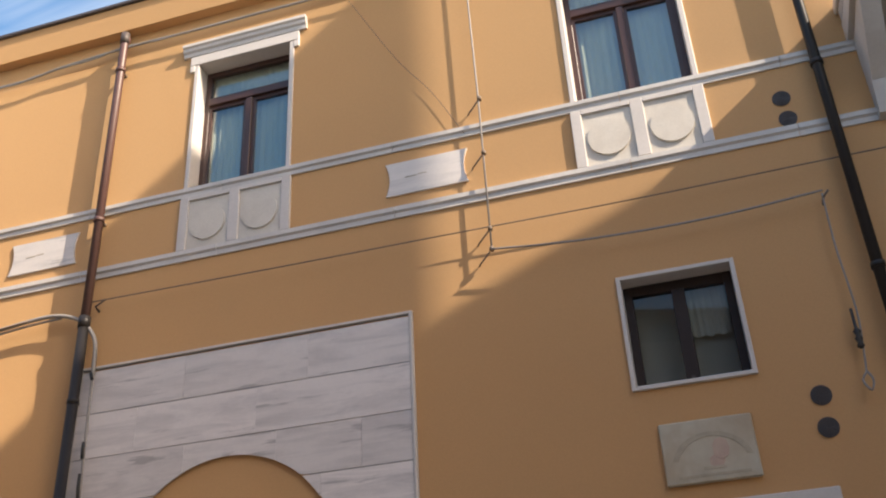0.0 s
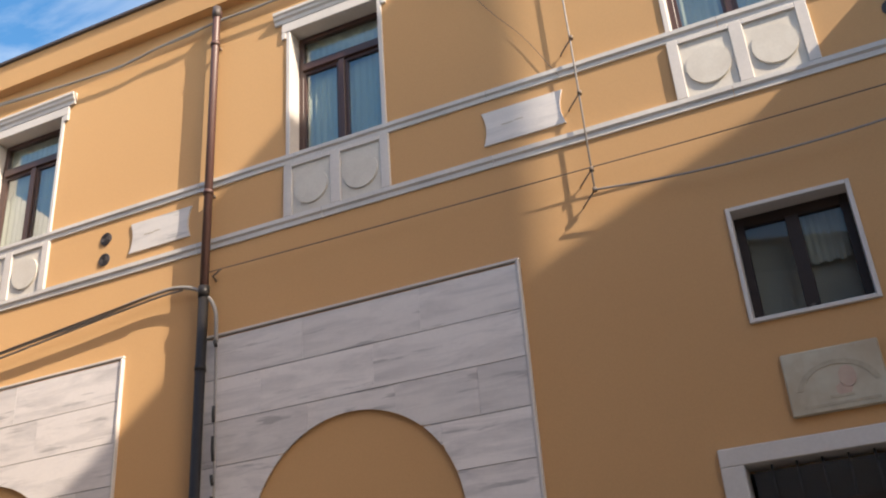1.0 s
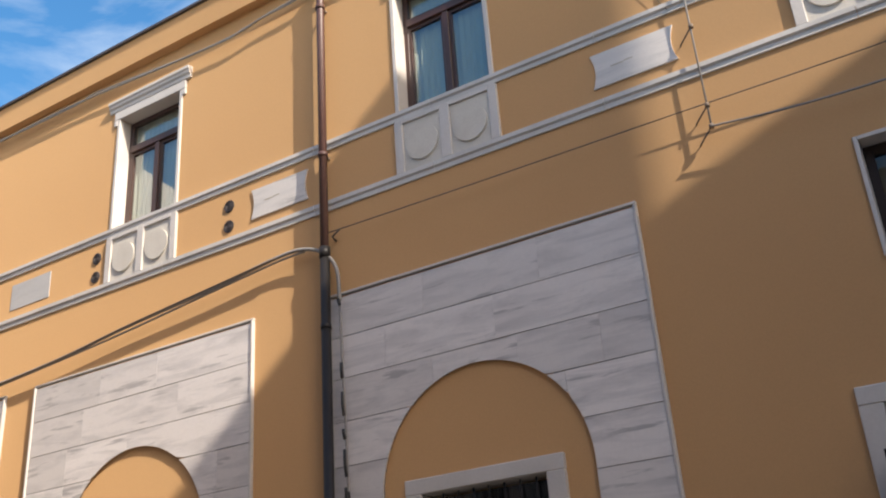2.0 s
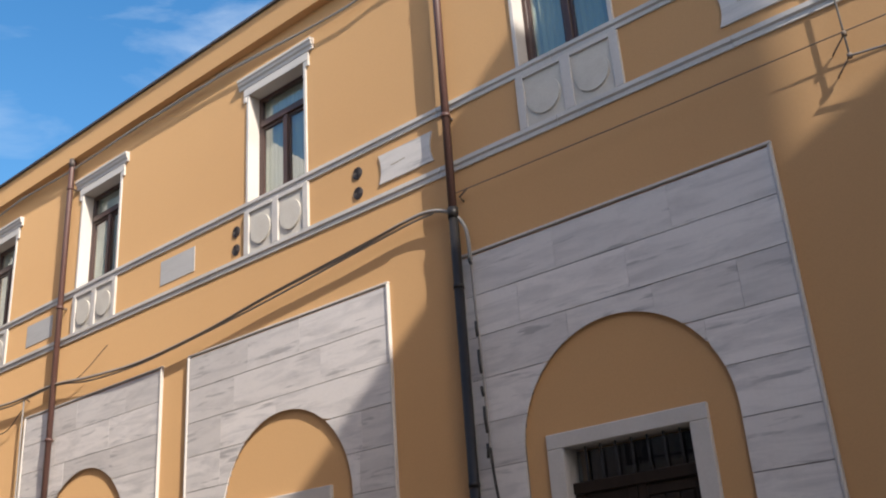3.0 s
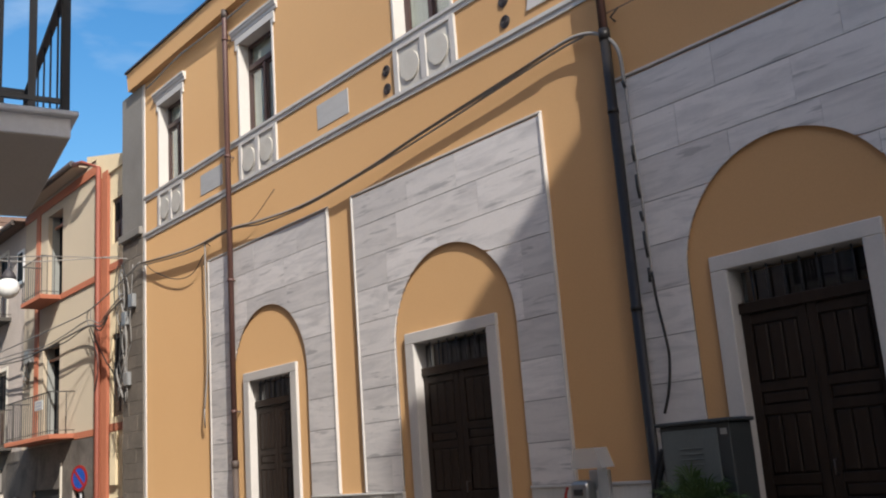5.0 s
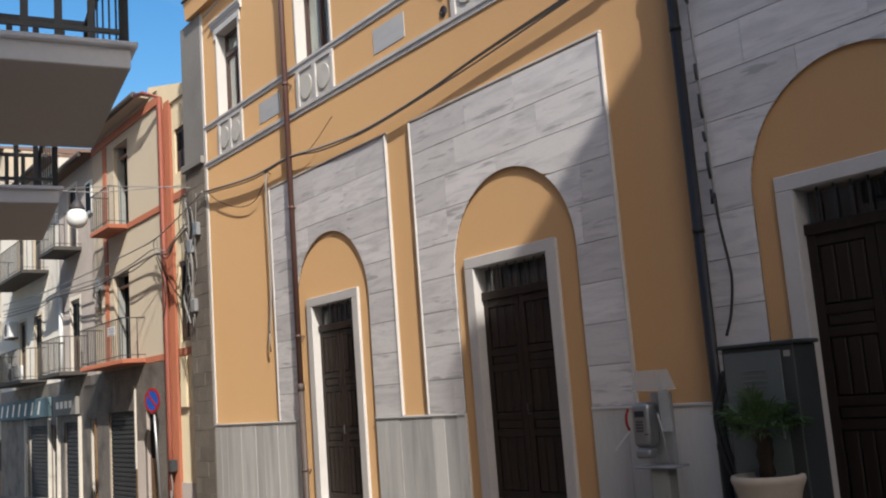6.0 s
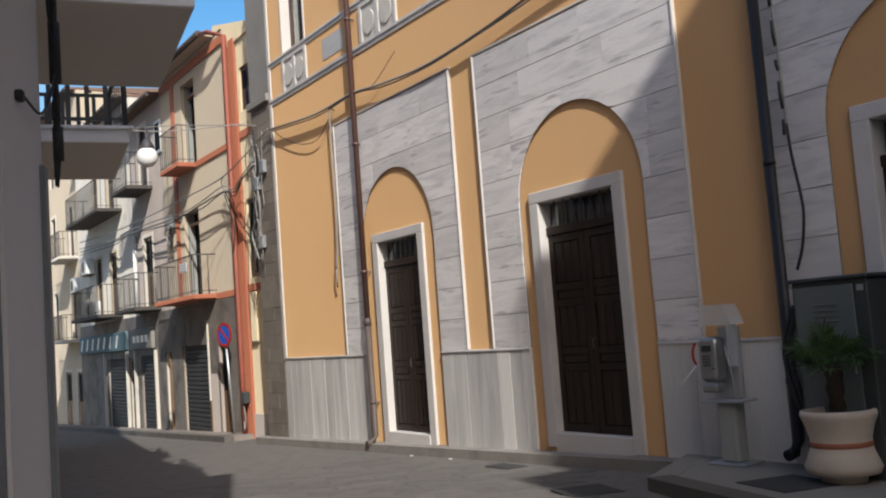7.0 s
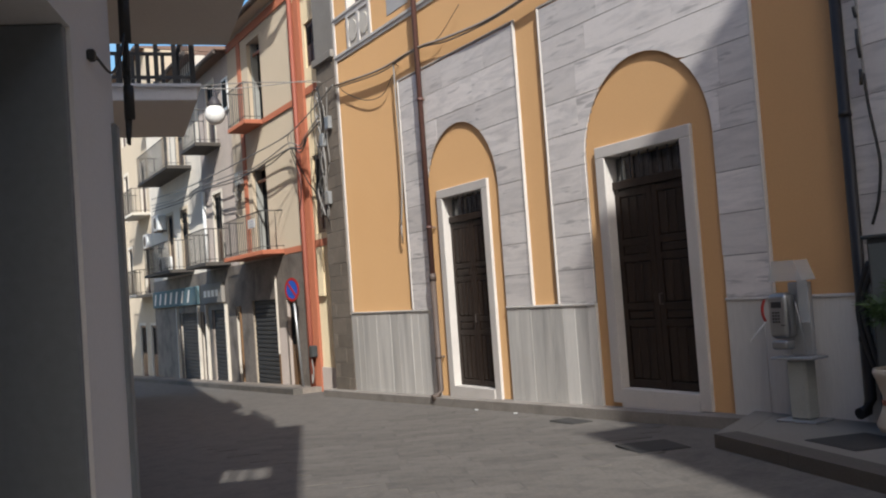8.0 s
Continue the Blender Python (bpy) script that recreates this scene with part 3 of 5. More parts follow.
# ---- doors ----
def door(index, c, w, z0, z1, leaf_open=False):
    dr = thing("door_%d" % index, "tall dark panelled double door in a white stone surround", "door", kind="structure")
    x0, x1 = c - w / 2, c + w / 2
    foot = -0.45 if index == 1 else -0.10
    sw = 0.175
    for a, b in ((x0 - sw, x0), (x1, x1 + sw)):
        part("jamb", boxed(a, b, D - 0.045, D + 0.25, foot + 0.2, z1, 0.008), TRIM, dr, "white stone jamb")
    part("lintel", boxed(x0 - sw, x1 + sw, D - 0.045, D + 0.25, z1, z1 + 0.14, 0.008), TRIM, dr)
    part("threshold", boxed(x0, x1, D - 0.055, D + 0.3, foot, z0, 0.008), TRIM, dr, "white stone step")
    yd = D + 0.085
    zt = z1 - 0.36
    # transom light with close bars
    part("transom_bar", boxed(x0, x1, yd - 0.03, yd + 0.06, zt - 0.05, zt + 0.05, 0.006), WOOD, dr)
    part("pane", boxed(x0 + 0.04, x1 - 0.04, yd + 0.03, yd + 0.037, zt + 0.05, z1 - 0.03), GLASS_DARK, dr)
    for k in range(1, 8):
        x = x0 + w * k / 8
        part("bar", tube(bmesh.new(), [(x, yd, zt + 0.05), (x, yd, z1)], 0.009, 6), RAIL, dr)
    for a, b in ((x0, c - 0.004), (c + 0.004, x1)):
        leaf = part("leaf", boxed(a, b, yd + 0.02, yd + 0.07, z0, zt - 0.05), WOOD, dr)
        for p, q, za, zb in ((a, a + 0.09, z0, zt - 0.05), (b - 0.09, b, z0, zt - 0.05)):
            part("stile", boxed(p, q, yd - 0.005, yd + 0.02, za, zb, 0.004), WOOD, leaf)
        h = zt - 0.05 - z0
        cuts = [0.0, 0.315, 0.40, 0.655, 0.74, 1.0]
        for u in cuts:
            zc = z0 + 0.06 + (h - 0.12) * u
            part("rail", boxed(a + 0.09, b - 0.09, yd - 0.005, yd + 0.02, zc - 0.04, zc + 0.04, 0.004), WOOD, leaf)
        for u, v in zip(cuts, cuts[1:]):
            za, zb = z0 + 0.06 + (h - 0.12) * u + 0.05, z0 + 0.06 + (h - 0.12) * v - 0.05
            if zb - za < 0.06:
                continue
            n = 1 if zb - za < 0.35 else 3
            for k in range(n):
                p = a + 0.105 + (b - a - 0.21) * k / n
                q = a + 0.105 + (b - a - 0.21) * (k + 1) / n
                part("panel", boxed(p + 0.006, q - 0.006, yd - 0.004, yd + 0.02, za, zb, 0.012), WOOD, leaf)
    part("handle", tube(bmesh.new(), [(c + 0.06, yd - 0.005, z0 + 1.0), (c + 0.06, yd - 0.05, z0 + 1.0), (c + 0.06, yd - 0.05, z0 + 1.12), (c + 0.06, yd - 0.005, z0 + 1.12)], 0.007, 6), CAP, dr, "small dark iron handle")
    if leaf_open:
        # a glazed leaf that stands open into the street
        m = bmesh.new()
        box(m, x0 - 0.02, x0 + 0.03, D - 0.50, D - 0.08, 0.35, 2.78)
        part("open_leaf", m, WOOD, dr, "dark leaf standing open")
    return dr


for i, (c, w, z0, z1) in enumerate(DOORS):
    door(i + 1, c, w, z0, z1, i == 3)


# ---- marble cladding with arched recesses ----
def half_width(z, r):
    spring = ARCH_TOP - r
    if z <= spring:
        return r
    return math.sqrt(max(0.0, r ** 2 - (z - spring) ** 2))


def arch_height(x, cx, r):
    dx = abs(x - cx)
    return ARCH_TOP - r + math.sqrt(max(0.0, r ** 2 - dx * dx)) if dx < r else -9.0


def block_outline(xa, xb, za, zb, cx, r):
    """The outline of a slab with the arch cut out of it, or None."""
    if za >= ARCH_TOP or xb <= cx - r or xa >= cx + r:
        return [(xa, za), (xb, za), (xb, zb), (xa, zb)]
    if zb > ARCH_TOP:                      # the crown runs under this slab
        n = 14
        low = [(xa + (xb - xa) * k / n, max(za, arch_height(xa + (xb - xa) * k / n, cx, r))) for k in range(n + 1)]
        return low + [(xb, zb), (xa, zb)]
    n = 7
    left = (xa + xb) / 2 < cx
    reach = (cx - xa if left else xb - cx) - 0.012
    low = za
    if reach < r:                          # below this height the arch takes the whole slab
        low = max(za, ARCH_TOP - r + math.sqrt(max(0.0, r * r - max(0.0, reach) ** 2)))
    if low > zb - 0.02:
        return None
    zs = [low + (zb - low) * k / n for k in range(n + 1)]
    if left:
        return [(xa, low)] + [(min(xb, cx - half_width(z, r)), z) for z in zs] + [(xa, zb)]
    return [(xb, zb)] + [(max(xa, cx + half_width(z, r)), z) for z in zs[::-1]] + [(xb, low)]


rng = random.Random(4)
THICK = 0.034
for i, (xl, xr, cx, rad) in enumerate(ARCHES):
    top = PANEL_TOP - (0.025 if i == 2 else 0.0)
    course = (top - WAIN) / 9
    panel = thing("marble_panel", "grey veined marble cladding round an arched ochre recess", "wall cladding", "marble arch panels", "structure")
    # thin dark bed behind the joints, cut to the arch
    bed = bmesh.new()
    for k in range(40):
        za, zb = WAIN + (top - WAIN) * k / 40, WAIN + (top - WAIN) * (k + 1) / 40
        hw = half_width(za, rad) if za < ARCH_TOP else 0.0
        if hw > 0:
            box(bed, xl + 0.01, cx - hw - 0.004, D - 0.022, D - 0.001, za, zb)
            box(bed, cx + hw + 0.004, xr - 0.01, D - 0.022, D - 0.001, za, zb)
        else:
            box(bed, xl + 0.01, xr - 0.01, D - 0.022, D - 0.001, za, zb)
    part("joint_bed", bed, JOINT, panel)
    for k in range(9):
        za, zb = WAIN + course * k, WAIN + course * (k + 1)
        cuts = [xl]
        x = xl + rng.uniform(0.5, 1.3)
        while x < xr - 0.45:
            cuts.append(x)
            x += rng.choice((0.75, 1.0, 1.25, 1.5)) + rng.uniform(-0.1, 0.1)
        cuts.append(xr)
        spans = []
        for a, b in zip(cuts, cuts[1:]):
            if zb <= ARCH_TOP and a < cx < b:
                spans += [(a, cx - 0.001), (cx + 0.001, b)]
            else:
                spans.append((a, b))
        for a, b in spans:
            out = block_outline(a + 0.0015, b - 0.0015, za + 0.0045, zb - 0.0045, cx, rad)
            if out:
                bm = bmesh.new()
                prism(bm, out, "y", D - THICK - rng.uniform(0, 0.003), D - 0.023)
                part("marble_slab", bm, MARBLE, panel)
    # white edging bead up both sides and a thin moulding over the top
    for a, b in ((xl - 0.034, xl), (xr, xr + 0.034)):
        part("edging", boxed(a, b, D - 0.05, D, WAIN + 0.004, top + 0.02, 0.008), TRIM, panel, "white stone edging bead")
    part("top_bead", boxed(xl - 0.034, xr + 0.034, D - 0.041, D, top + 0.022, top + 0.05, 0.006), TRIM, panel)

# ---- wainscot of upright marble strips ----
wains = thing("wainscot", "grey marble wainscot of upright strips with a thin ledge", "wainscot", kind="structure")
runs = []
edges = [FAR_L + 0.02]
for xl, xr, cx, rad in ARCHES:
    runs.append((edges[-1], cx - rad))
    edges.append(cx + rad)
runs.append((edges[-1], -1.15))
runs.append((0.90, FAR_R))
rng = random.Random(9)
for a, b in runs:
    part("ledge", boxed(a, b, D - 0.058, D, WAIN - 0.03, WAIN, 0.006), BAND, wains)
    part("bed", boxed(a + 0.005, b - 0.005, D - 0.034, D - 0.001, fall(a) - 0.1, WAIN - 0.031), TRIM, wains)
    x = a
    while x < b - 0.02:
        wide = rng.choice((0.22, 0.27, 0.31)) if b < -9 else rng.choice((0.5, 0.62, 0.75))
        e = min(b, x + wide)
        if b - e < 0.1:
            e = b
        bm = boxed(x + 0.004, e - 0.004, D - 0.040 - rng.uniform(0, 0.004), D - 0.035, fall(x) - 0.05, WAIN - 0.032)
        part("marble_strip", bm, MARBLE_LOW, wains)
        x = e

# ---- plinth along the foot of the wall ----
plinth = thing("plinth", "worn brown stone plinth along the foot of the facade", "plinth", kind="structure")
x = -18.9
rng = random.Random(12)
while x < -7.2:
    e = min(-7.15, x + rng.uniform(0.9, 1.5))
    za, zb = fall(x), fall(e)
    bm = bmesh.new()
    vs = [bm.verts.new(p) for p in ((x + .003, D - .24, za - .3), (e - .003, D - .24, zb - .3), (e - .003, D, zb - .3), (x + .003, D, za - .3),
                                    (x + .003, D - .24, za + .115), (e - .003, D - .24, zb + .115), (e - .003, D, zb + .125), (x + .003, D, za + .125))]
    for q in ((0, 3, 2, 1), (4, 5, 6, 7), (0, 1, 5, 4), (2, 3, 7, 6), (1, 2, 6, 5), (3, 0, 4, 7)):
        bm.faces.new([vs[j] for j in q])
    part("plinth_stone", bm, PLINTH, plinth)
    x = e

# ---- inscribed plates and vents between the bands ----
def plate(x0, x1, curl):
    bm = bmesh.new()
    n = 8
    z0, z1 = 6.555, 6.925
    left = [(x0 + curl * (0.25 - (k / n - 0.5) ** 2) * 0.16, z0 + (z1 - z0) * k / n) for k in range(n + 1)]
    right = [(x1 - curl * (0.25 - (k / n - 0.5) ** 2) * 0.16, z0 + (z1 - z0) * k / n) for k in range(n + 1)]
    prism(bm, right + left[::-1], "y", D - (0.018 if curl else 0.008), D + 0.01)
    stone = tagged(part("stone_plate", bm, PLATE if curl == 0 else PLATE_PALE), "pale veined marble plate with scooped ends set in ochre plaster" if curl else "grey veined marble plate set in ochre plaster", "plaque", "plates between the bands")
    if curl:
        c = x0 + 0.36 * (x1 - x0)
        part("text_bar", boxed(c - 0.10, c + 0.02, D - 0.0205, D - 0.0175, 6.735, 6.745), FADED, stone)
        part("text_bar", boxed(c + 0.03, c + 0.12, D - 0.0205, D - 0.0175, 6.745, 6.753), FADED, stone)
    return stone


plate(-15.17, -14.35, 0)
plate(-11.33, -10.52, 0)
plate(-6.93, -6.09, 1)
plate(-2.62, -1.79, 1)


def vent(x, z):
    v = tagged(part("wall_vent", disc(bmesh.new(), x, z, 0.078, D - 0.012, D + 0.005, 24), VENT), "round dark metal vent grille on ochre plaster", "vent", "wall vents")
    ring = bmesh.new()
    for k in range(4):
        r = 0.018 + 0.016 * k
        pts = [(x + r * math.cos(a * math.pi / 8), D - 0.014, z + r * math.sin(a * math.pi / 8)) for a in range(17)]
        tube(ring, pts, 0.003, 5)
    part("grille", ring, CAP, v)


for x, z in ((-9.60, 6.835), (-9.60, 6.575), (-7.29, 6.845), (-7.29, 6.58), (1.09, 6.73), (1.10, 6.51), (0.805, 4.01), (0.80, 3.76)):
    vent(x, z)

# tiled picture plaque over the fourth door; its picture is plain shapes
pq = tagged(part("plaque", boxed(-0.425, 0.275, D - 0.045, D, 3.46, 3.945, 0.01), PLAQUE), "faded painted tile plaque with worn edges above a door", "plaque")
arch = bmesh.new()
arc = [(-0.06 + r * 1.25 * math.cos(radians(u)), 3.60 + r * math.sin(radians(u))) for r, us in ((0.24, range(10, 171, 16)), (0.205, range(170, 9, -16))) for u in us]
prism(arch, arc, "y", D - 0.049, D - 0.0455)
part("faded_arch", arch, FADED, pq, "worn painted arch")
part("faded_patch", disc(bmesh.new(), 0.01, 3.70, 0.085, D - 0.0515, D - 0.0455, 9, 0.75), PINK, pq, "faded pink patch")
part("faded_patch", disc(bmesh.new(), -0.03, 3.61, 0.055, D - 0.0475, D - 0.0455, 7, 1.1), PINK, pq)
for k, (xa, xb) in enumerate(((-0.33, 0.20), (-0.14, 0.03))):
    part("text_bar", boxed(xa, xb, D - 0.048, D - 0.0455, 3.50 + 0.052 * k, 3.522 + 0.052 * k), FADED, pq)

# ---- downpipes ----
def downpipe(x, z0, split, z1, upper, lower):
    """A pipe in two lengths, the lower one of another make."""
    dp = thing("downpipe", "painted metal downpipe clamped to the facade, darker towards its foot" if split < z1 - 0.5 else "dark slate painted downpipe clamped to the facade",
               "downpipe", "downpipes")
    y = D - 0.115
    part("pipe", tube(bmesh.new(), [(x, y, split - 0.02), (x, y, z1 - 0.12), (x + 0.01, y + 0.03, z1)], 0.046, 14), upper, dp)
    part("top_end", tube(bmesh.new(), [(x, y, z1 - 0.10), (x, y, z1 + 0.05)], 0.053, 14), CAP, dp)
    for k in range(5):
        z = z0 + 0.7 + (z1 - z0 - 1.2) * k / 4
        part("collar", tube(bmesh.new(), [(x, y, z - 0.025), (x, y, z + 0.025)], 0.057, 14), upper if z > split else lower, dp)
        part("clamp", boxed(x - 0.015, x + 0.015, y, D, z - 0.012, z + 0.012), IRON, dp)
    part("lower_pipe", tube(bmesh.new(), [(x, y - 0.16, z0 + 0.05), (x, y - 0.06, z0 + 0.07), (x, y, z0 + 0.16), (x, y, split)], 0.052, 14), lower, dp, "darker lower length of pipe")
    part("socket", tube(bmesh.new(), [(x, y, split - 0.09), (x, y, split + 0.03)], 0.060, 14), lower, dp)
    return dp


downpipe(-5.79, 0.22, 5.80, 9.46, PIPE, PIPE_DARK)
downpipe(-13.93, -0.15, 1.88, 9.52, PIPE, PIPE_FOOT)
downpipe(1.435, 0.22, 3.4, 9.46, PIPE_DARK, PIPE_DARK)


# ---- cables on the facade ----
def cable(label, y, pairs, radius, mat, group="facade cables"):
    return tagged(part("cable", tube(bmesh.new(), curve_through(on_wall(y, pairs)), radius, 7), mat), label, "cable", group)


MAIN = [(-17.55, 5.83), (-16.99, 5.77), (-15.37, 5.64), (-13.96, 5.65), (-12.92, 5.55), (-11.61, 5.48), (-10.13, 5.55), (-8.83, 5.69), (-7.38, 5.81),
        (-6.47, 5.91), (-6.09, 5.90), (-5.82, 5.78), (-5.65, 5.55), (-5.62, 5.19)]
cable("thick grey cable bundle sagging along the facade", D - 0.10, MAIN, 0.021, CABLE)
cable("second grey cable of the sagging bundle", D - 0.085, [(x, z - 0.03 + 0.02 * math.sin(3 * x)) for x, z in MAIN[:-3]], 0.013, CABLE)
cable("thin strand bound into the sagging bundle", D - 0.122, [(x, z + 0.012 * math.sin(5 * x)) for x, z in MAIN[:-4]], 0.009, IRON)
cable("grey conduit dropping beside a downpipe", D - 0.10, [(-5.62, 5.22), (-5.61, 4.68), (-5.585, 3.98), (-5.57, 3.1)], 0.013, CABLE)
rng = random.Random(52)
for z, h in ((5.17, 0.07), (4.44, 0.16), (4.10, 0.24), (3.80, 0.10), (3.52, 0.26), (3.22, 0.14)):
    x = -5.62 + 0.028 * (5.2 - z) / 1.6
    tagged(part("cable_sleeve", tube(bmesh.new(), [(x + rng.uniform(-0.012, 0.012), D - 0.115, z - h / 2), (x, D - 0.118, z), (x + rng.uniform(-0.012, 0.012), D - 0.115, z + h / 2)], 0.017, 7), CABLE_DARK),
           "frayed black sleeve on a grey conduit", "cable sleeve", "cable sleeves")
cable("black cable hanging loose over the marble", D - 0.10, [(-5.57, 3.25), (-5.55, 2.95), (-5.50, 2.6), (-5.49, 2.4), (-5.54, 2.12), (-5.62, 1.92)], 0.014, CABLE_DARK)
cable("thin taut wire along the facade", D - 0.09, [(-5.75, 6.0), (-3.77, 5.98), (-1.81, 5.97), (-0.35, 5.96), (1.46, 5.98), (3.0, 6.0)], 0.006, IRON)
cable("grey cable sagging from a wall bracket", D - 0.12, [(-1.61, 5.72), (-0.95, 5.65), (-0.22, 5.62), (0.48, 5.63), (1.19, 5.68)], 0.010, CABLE)
cable("grey cable hanging loose down the wall", D - 0.07, [(1.19, 5.68), (1.18, 5.19), (1.20, 4.62), (1.17, 4.27), (1.15, 4.12)], 0.008, CABLE)
EAVE_WIRE = [(-17.3, 9.34), (-15.77, 9.45), (-14.04, 9.40), (-12.0, 9.42), (-10.19, 9.40), (-7.51, 9.22), (-6.65, 9.28), (-5.79, 9.32), (-4.84, 9.31), (-3.77, 9.31), (-1.6, 9.3)]
cable("pale grey cable strung under the eaves", D - 0.09, EAVE_WIRE, 0.015, CABLE)
cable("second strand twisted round the cable under the eaves", D - 0.092, [(x + dx, z + 0.022 * math.sin(5.1 * (x + dx))) for x, z in EAVE_WIRE[:-1] for dx in (0.0, 0.45)], 0.009, CABLE)
cable("thin cable looped below the bundle", D - 0.06, [(-17.50, 5.83), (-17.05, 5.56), (-16.17, 5.25), (-15.46, 5.20), (-14.99, 5.45)], 0.008, CABLE_DARK)
cable("cable running down the panel's edge", D - 0.10, [(-14.86, 5.64), (-14.86, 5.02), (-14.84, 4.32), (-14.86, 3.46), (-14.98, 2.81)], 0.014, CABLE)
cable("short loose strand above the bundle", D - 0.08, [(-14.05, 5.68), (-13.3, 5.62), (-12.51, 5.95)], 0.006, CABLE_DARK)

cable("thin slack wire hanging aslant over the plaster", D - 0.03, [(-3.0, 9.2), (-2.47, 8.22), (-2.10, 7.67), (-1.80, 7.09)], 0.003, IRON)

# small wedge insulators and hooks
for x, z, dx in ((-5.72, 6.0, 0.12), (1.19, 5.69, 0.05), (-14.86, 5.66, 0.03)):
    hook = tagged(part("wall_hook", tube(bmesh.new(), [(x, D, z - 0.08), (x, D - 0.07, z - 0.05), (x + dx, D - 0.09, z)], 0.011, 6), IRON), "small rusty iron hook holding a cable", "hook", "cable hooks")
ins = tagged(part("insulator", turned(bmesh.new(), [(0.01, 0), (0.03, 0.02), (0.018, 0.05), (0.03, 0.08), (0.018, 0.11), (0.03, 0.14), (0.012, 0.17), (0.012, 0.33)], (1.16, D - 0.08, 4.3), 10), CABLE_DARK), "small dark insulator on a hanging cable", "insulator")
pend = tagged(part("cable_end", tube(bmesh.new(), curve_through([(1.15, D - 0.07, 4.13), (1.18, D - 0.08, 4.05), (1.15, D - 0.09, 3.97), (1.11, D - 0.08, 4.05), (1.15, D - 0.07, 4.12)]), 0.009, 6), CABLE), "coiled pale end of a cable", "cable")
wedge = tagged(part("cable_clamp", tube(bmesh.new(), [(-14.98, D - 0.1, 2.83), (-15.01, D - 0.09, 2.66), (-15.06, D - 0.06, 2.5)], 0.013, 7), CABLE), "grey clamp at the end of a cable", "clamp")

# upright pole on angled stays
pole = thing("cable_pole", "thin galvanised pole on stays in front of the facade", "pole")
part("shaft", tube(bmesh.new(), [(-1.66, D - 0.085, 9.5), (-1.62, D - 0.085, 7.40), (-1.61, D - 0.085, 5.72)], 0.009, 8), CABLE, pole)
for z in (7.42, 6.78, 5.95, 5.74):
    part("stay", tube(bmesh.new(), [(-1.61, D - 0.085, z), (-1.74, D - 0.02, z - 0.10), (-1.76, D + 0.01, z - 0.11)], 0.008, 6), IRON, pole)
    part("ring", tube(bmesh.new(), [(-1.61, D - 0.085, z - 0.02), (-1.61, D - 0.085, z + 0.02)], 0.022, 8), IRON, pole)

# stone balcony of the neighbouring bay, on carved brackets
balc = thing("stone_balcony", "grey stone balcony on toothed brackets at the facade", "balcony")
bm = bmesh.new()
prism(bm, [(D, 7.17), (D - 0.72, 7.25), (D - 0.75, 7.38), (D, 7.38)], "x", 1.75, 4.2)
part("slab", bm, BAND, balc)
for k, x in enumerate((1.80, 2.9, 4.0)):
    bm = bmesh.new()
    prism(bm, [(D, 6.30), (D - 0.10, 6.32), (D - 0.18, 6.6), (D - 0.45, 6.9), (D - 0.62, 7.12), (D - 0.62, 7.22), (D, 7.17)], "x", x, x + 0.16)
    part("bracket", bm, BAND, balc)
for k in range(9):
    part("dentil", boxed(1.745, 1.80, D - 0.70 + 0.075 * k, D - 0.66 + 0.075 * k, 7.385, 7.50), BAND, balc)
part("rail_cap", boxed(1.72, 4.2, D - 0.78, D, 7.50, 7.60, 0.01), BAND, balc)


# ---- the ground ----
ground_bm = bmesh.new()
gx = [-2500, -60, -45, -32, -22, -14, -7, 0, 10, 40, 2500]
grows = [[ground_bm.verts.new((x, y, fall(x) - 0.012)) for y in (-2500, -12, 0, 7.2, 20, 2500)] for x in gx]
for a, b in zip(grows, grows[1:]):
    for k in range(5):
        ground_bm.faces.new((a[k], b[k], b[k + 1], a[k + 1]))
ground = tagged(part("ground", ground_bm, PAVE), "worn grey-brown stone street paving", "ground", kind="structure")

# raised platform in front of the third door
platform = thing("platform", "raised stone platform with a dark kerb before the facade", "platform", kind="structure")
EDGE = [(-7.25, 7.44), (-6.50, 6.13), (-4.34, 5.57), (-0.5, 4.58), (8.0, 2.45)]
PZ = 0.165
top = bmesh.new()
prism(top, [(x + 0.07, y + 0.10) for x, y in EDGE] + [(8.0, 7.44)], "z", -0.05, PZ - 0.003)
part("platform_bed", top, SLAB, platform)
for leg, ((xa, ya), (xb, yb)) in enumerate(zip(EDGE, EDGE[1:])):
    n = max(1, int(math.hypot(xb - xa, yb - ya) / 0.95))
    for k in range(n):
        p = Vector((xa + (xb - xa) * k / n, ya + (yb - ya) * k / n, 0))
        q = Vector((xa + (xb - xa) * (k + 1) / n, ya + (yb - ya) * (k + 1) / n, 0))
        way = (q - p).normalized()
        back = Vector((-way.y, way.x, 0)) * 0.24
        p, q = p + way * 0.003, q - way * 0.003
        bm = bmesh.new()
        prism(bm, [(v.x, v.y) for v in (p, q, q + back, p + back)], "z", -0.15, PZ + 0.003 * (leg % 2))
        part("kerb_stone", bm, BASALT if xa > -7 else SLAB, platform)


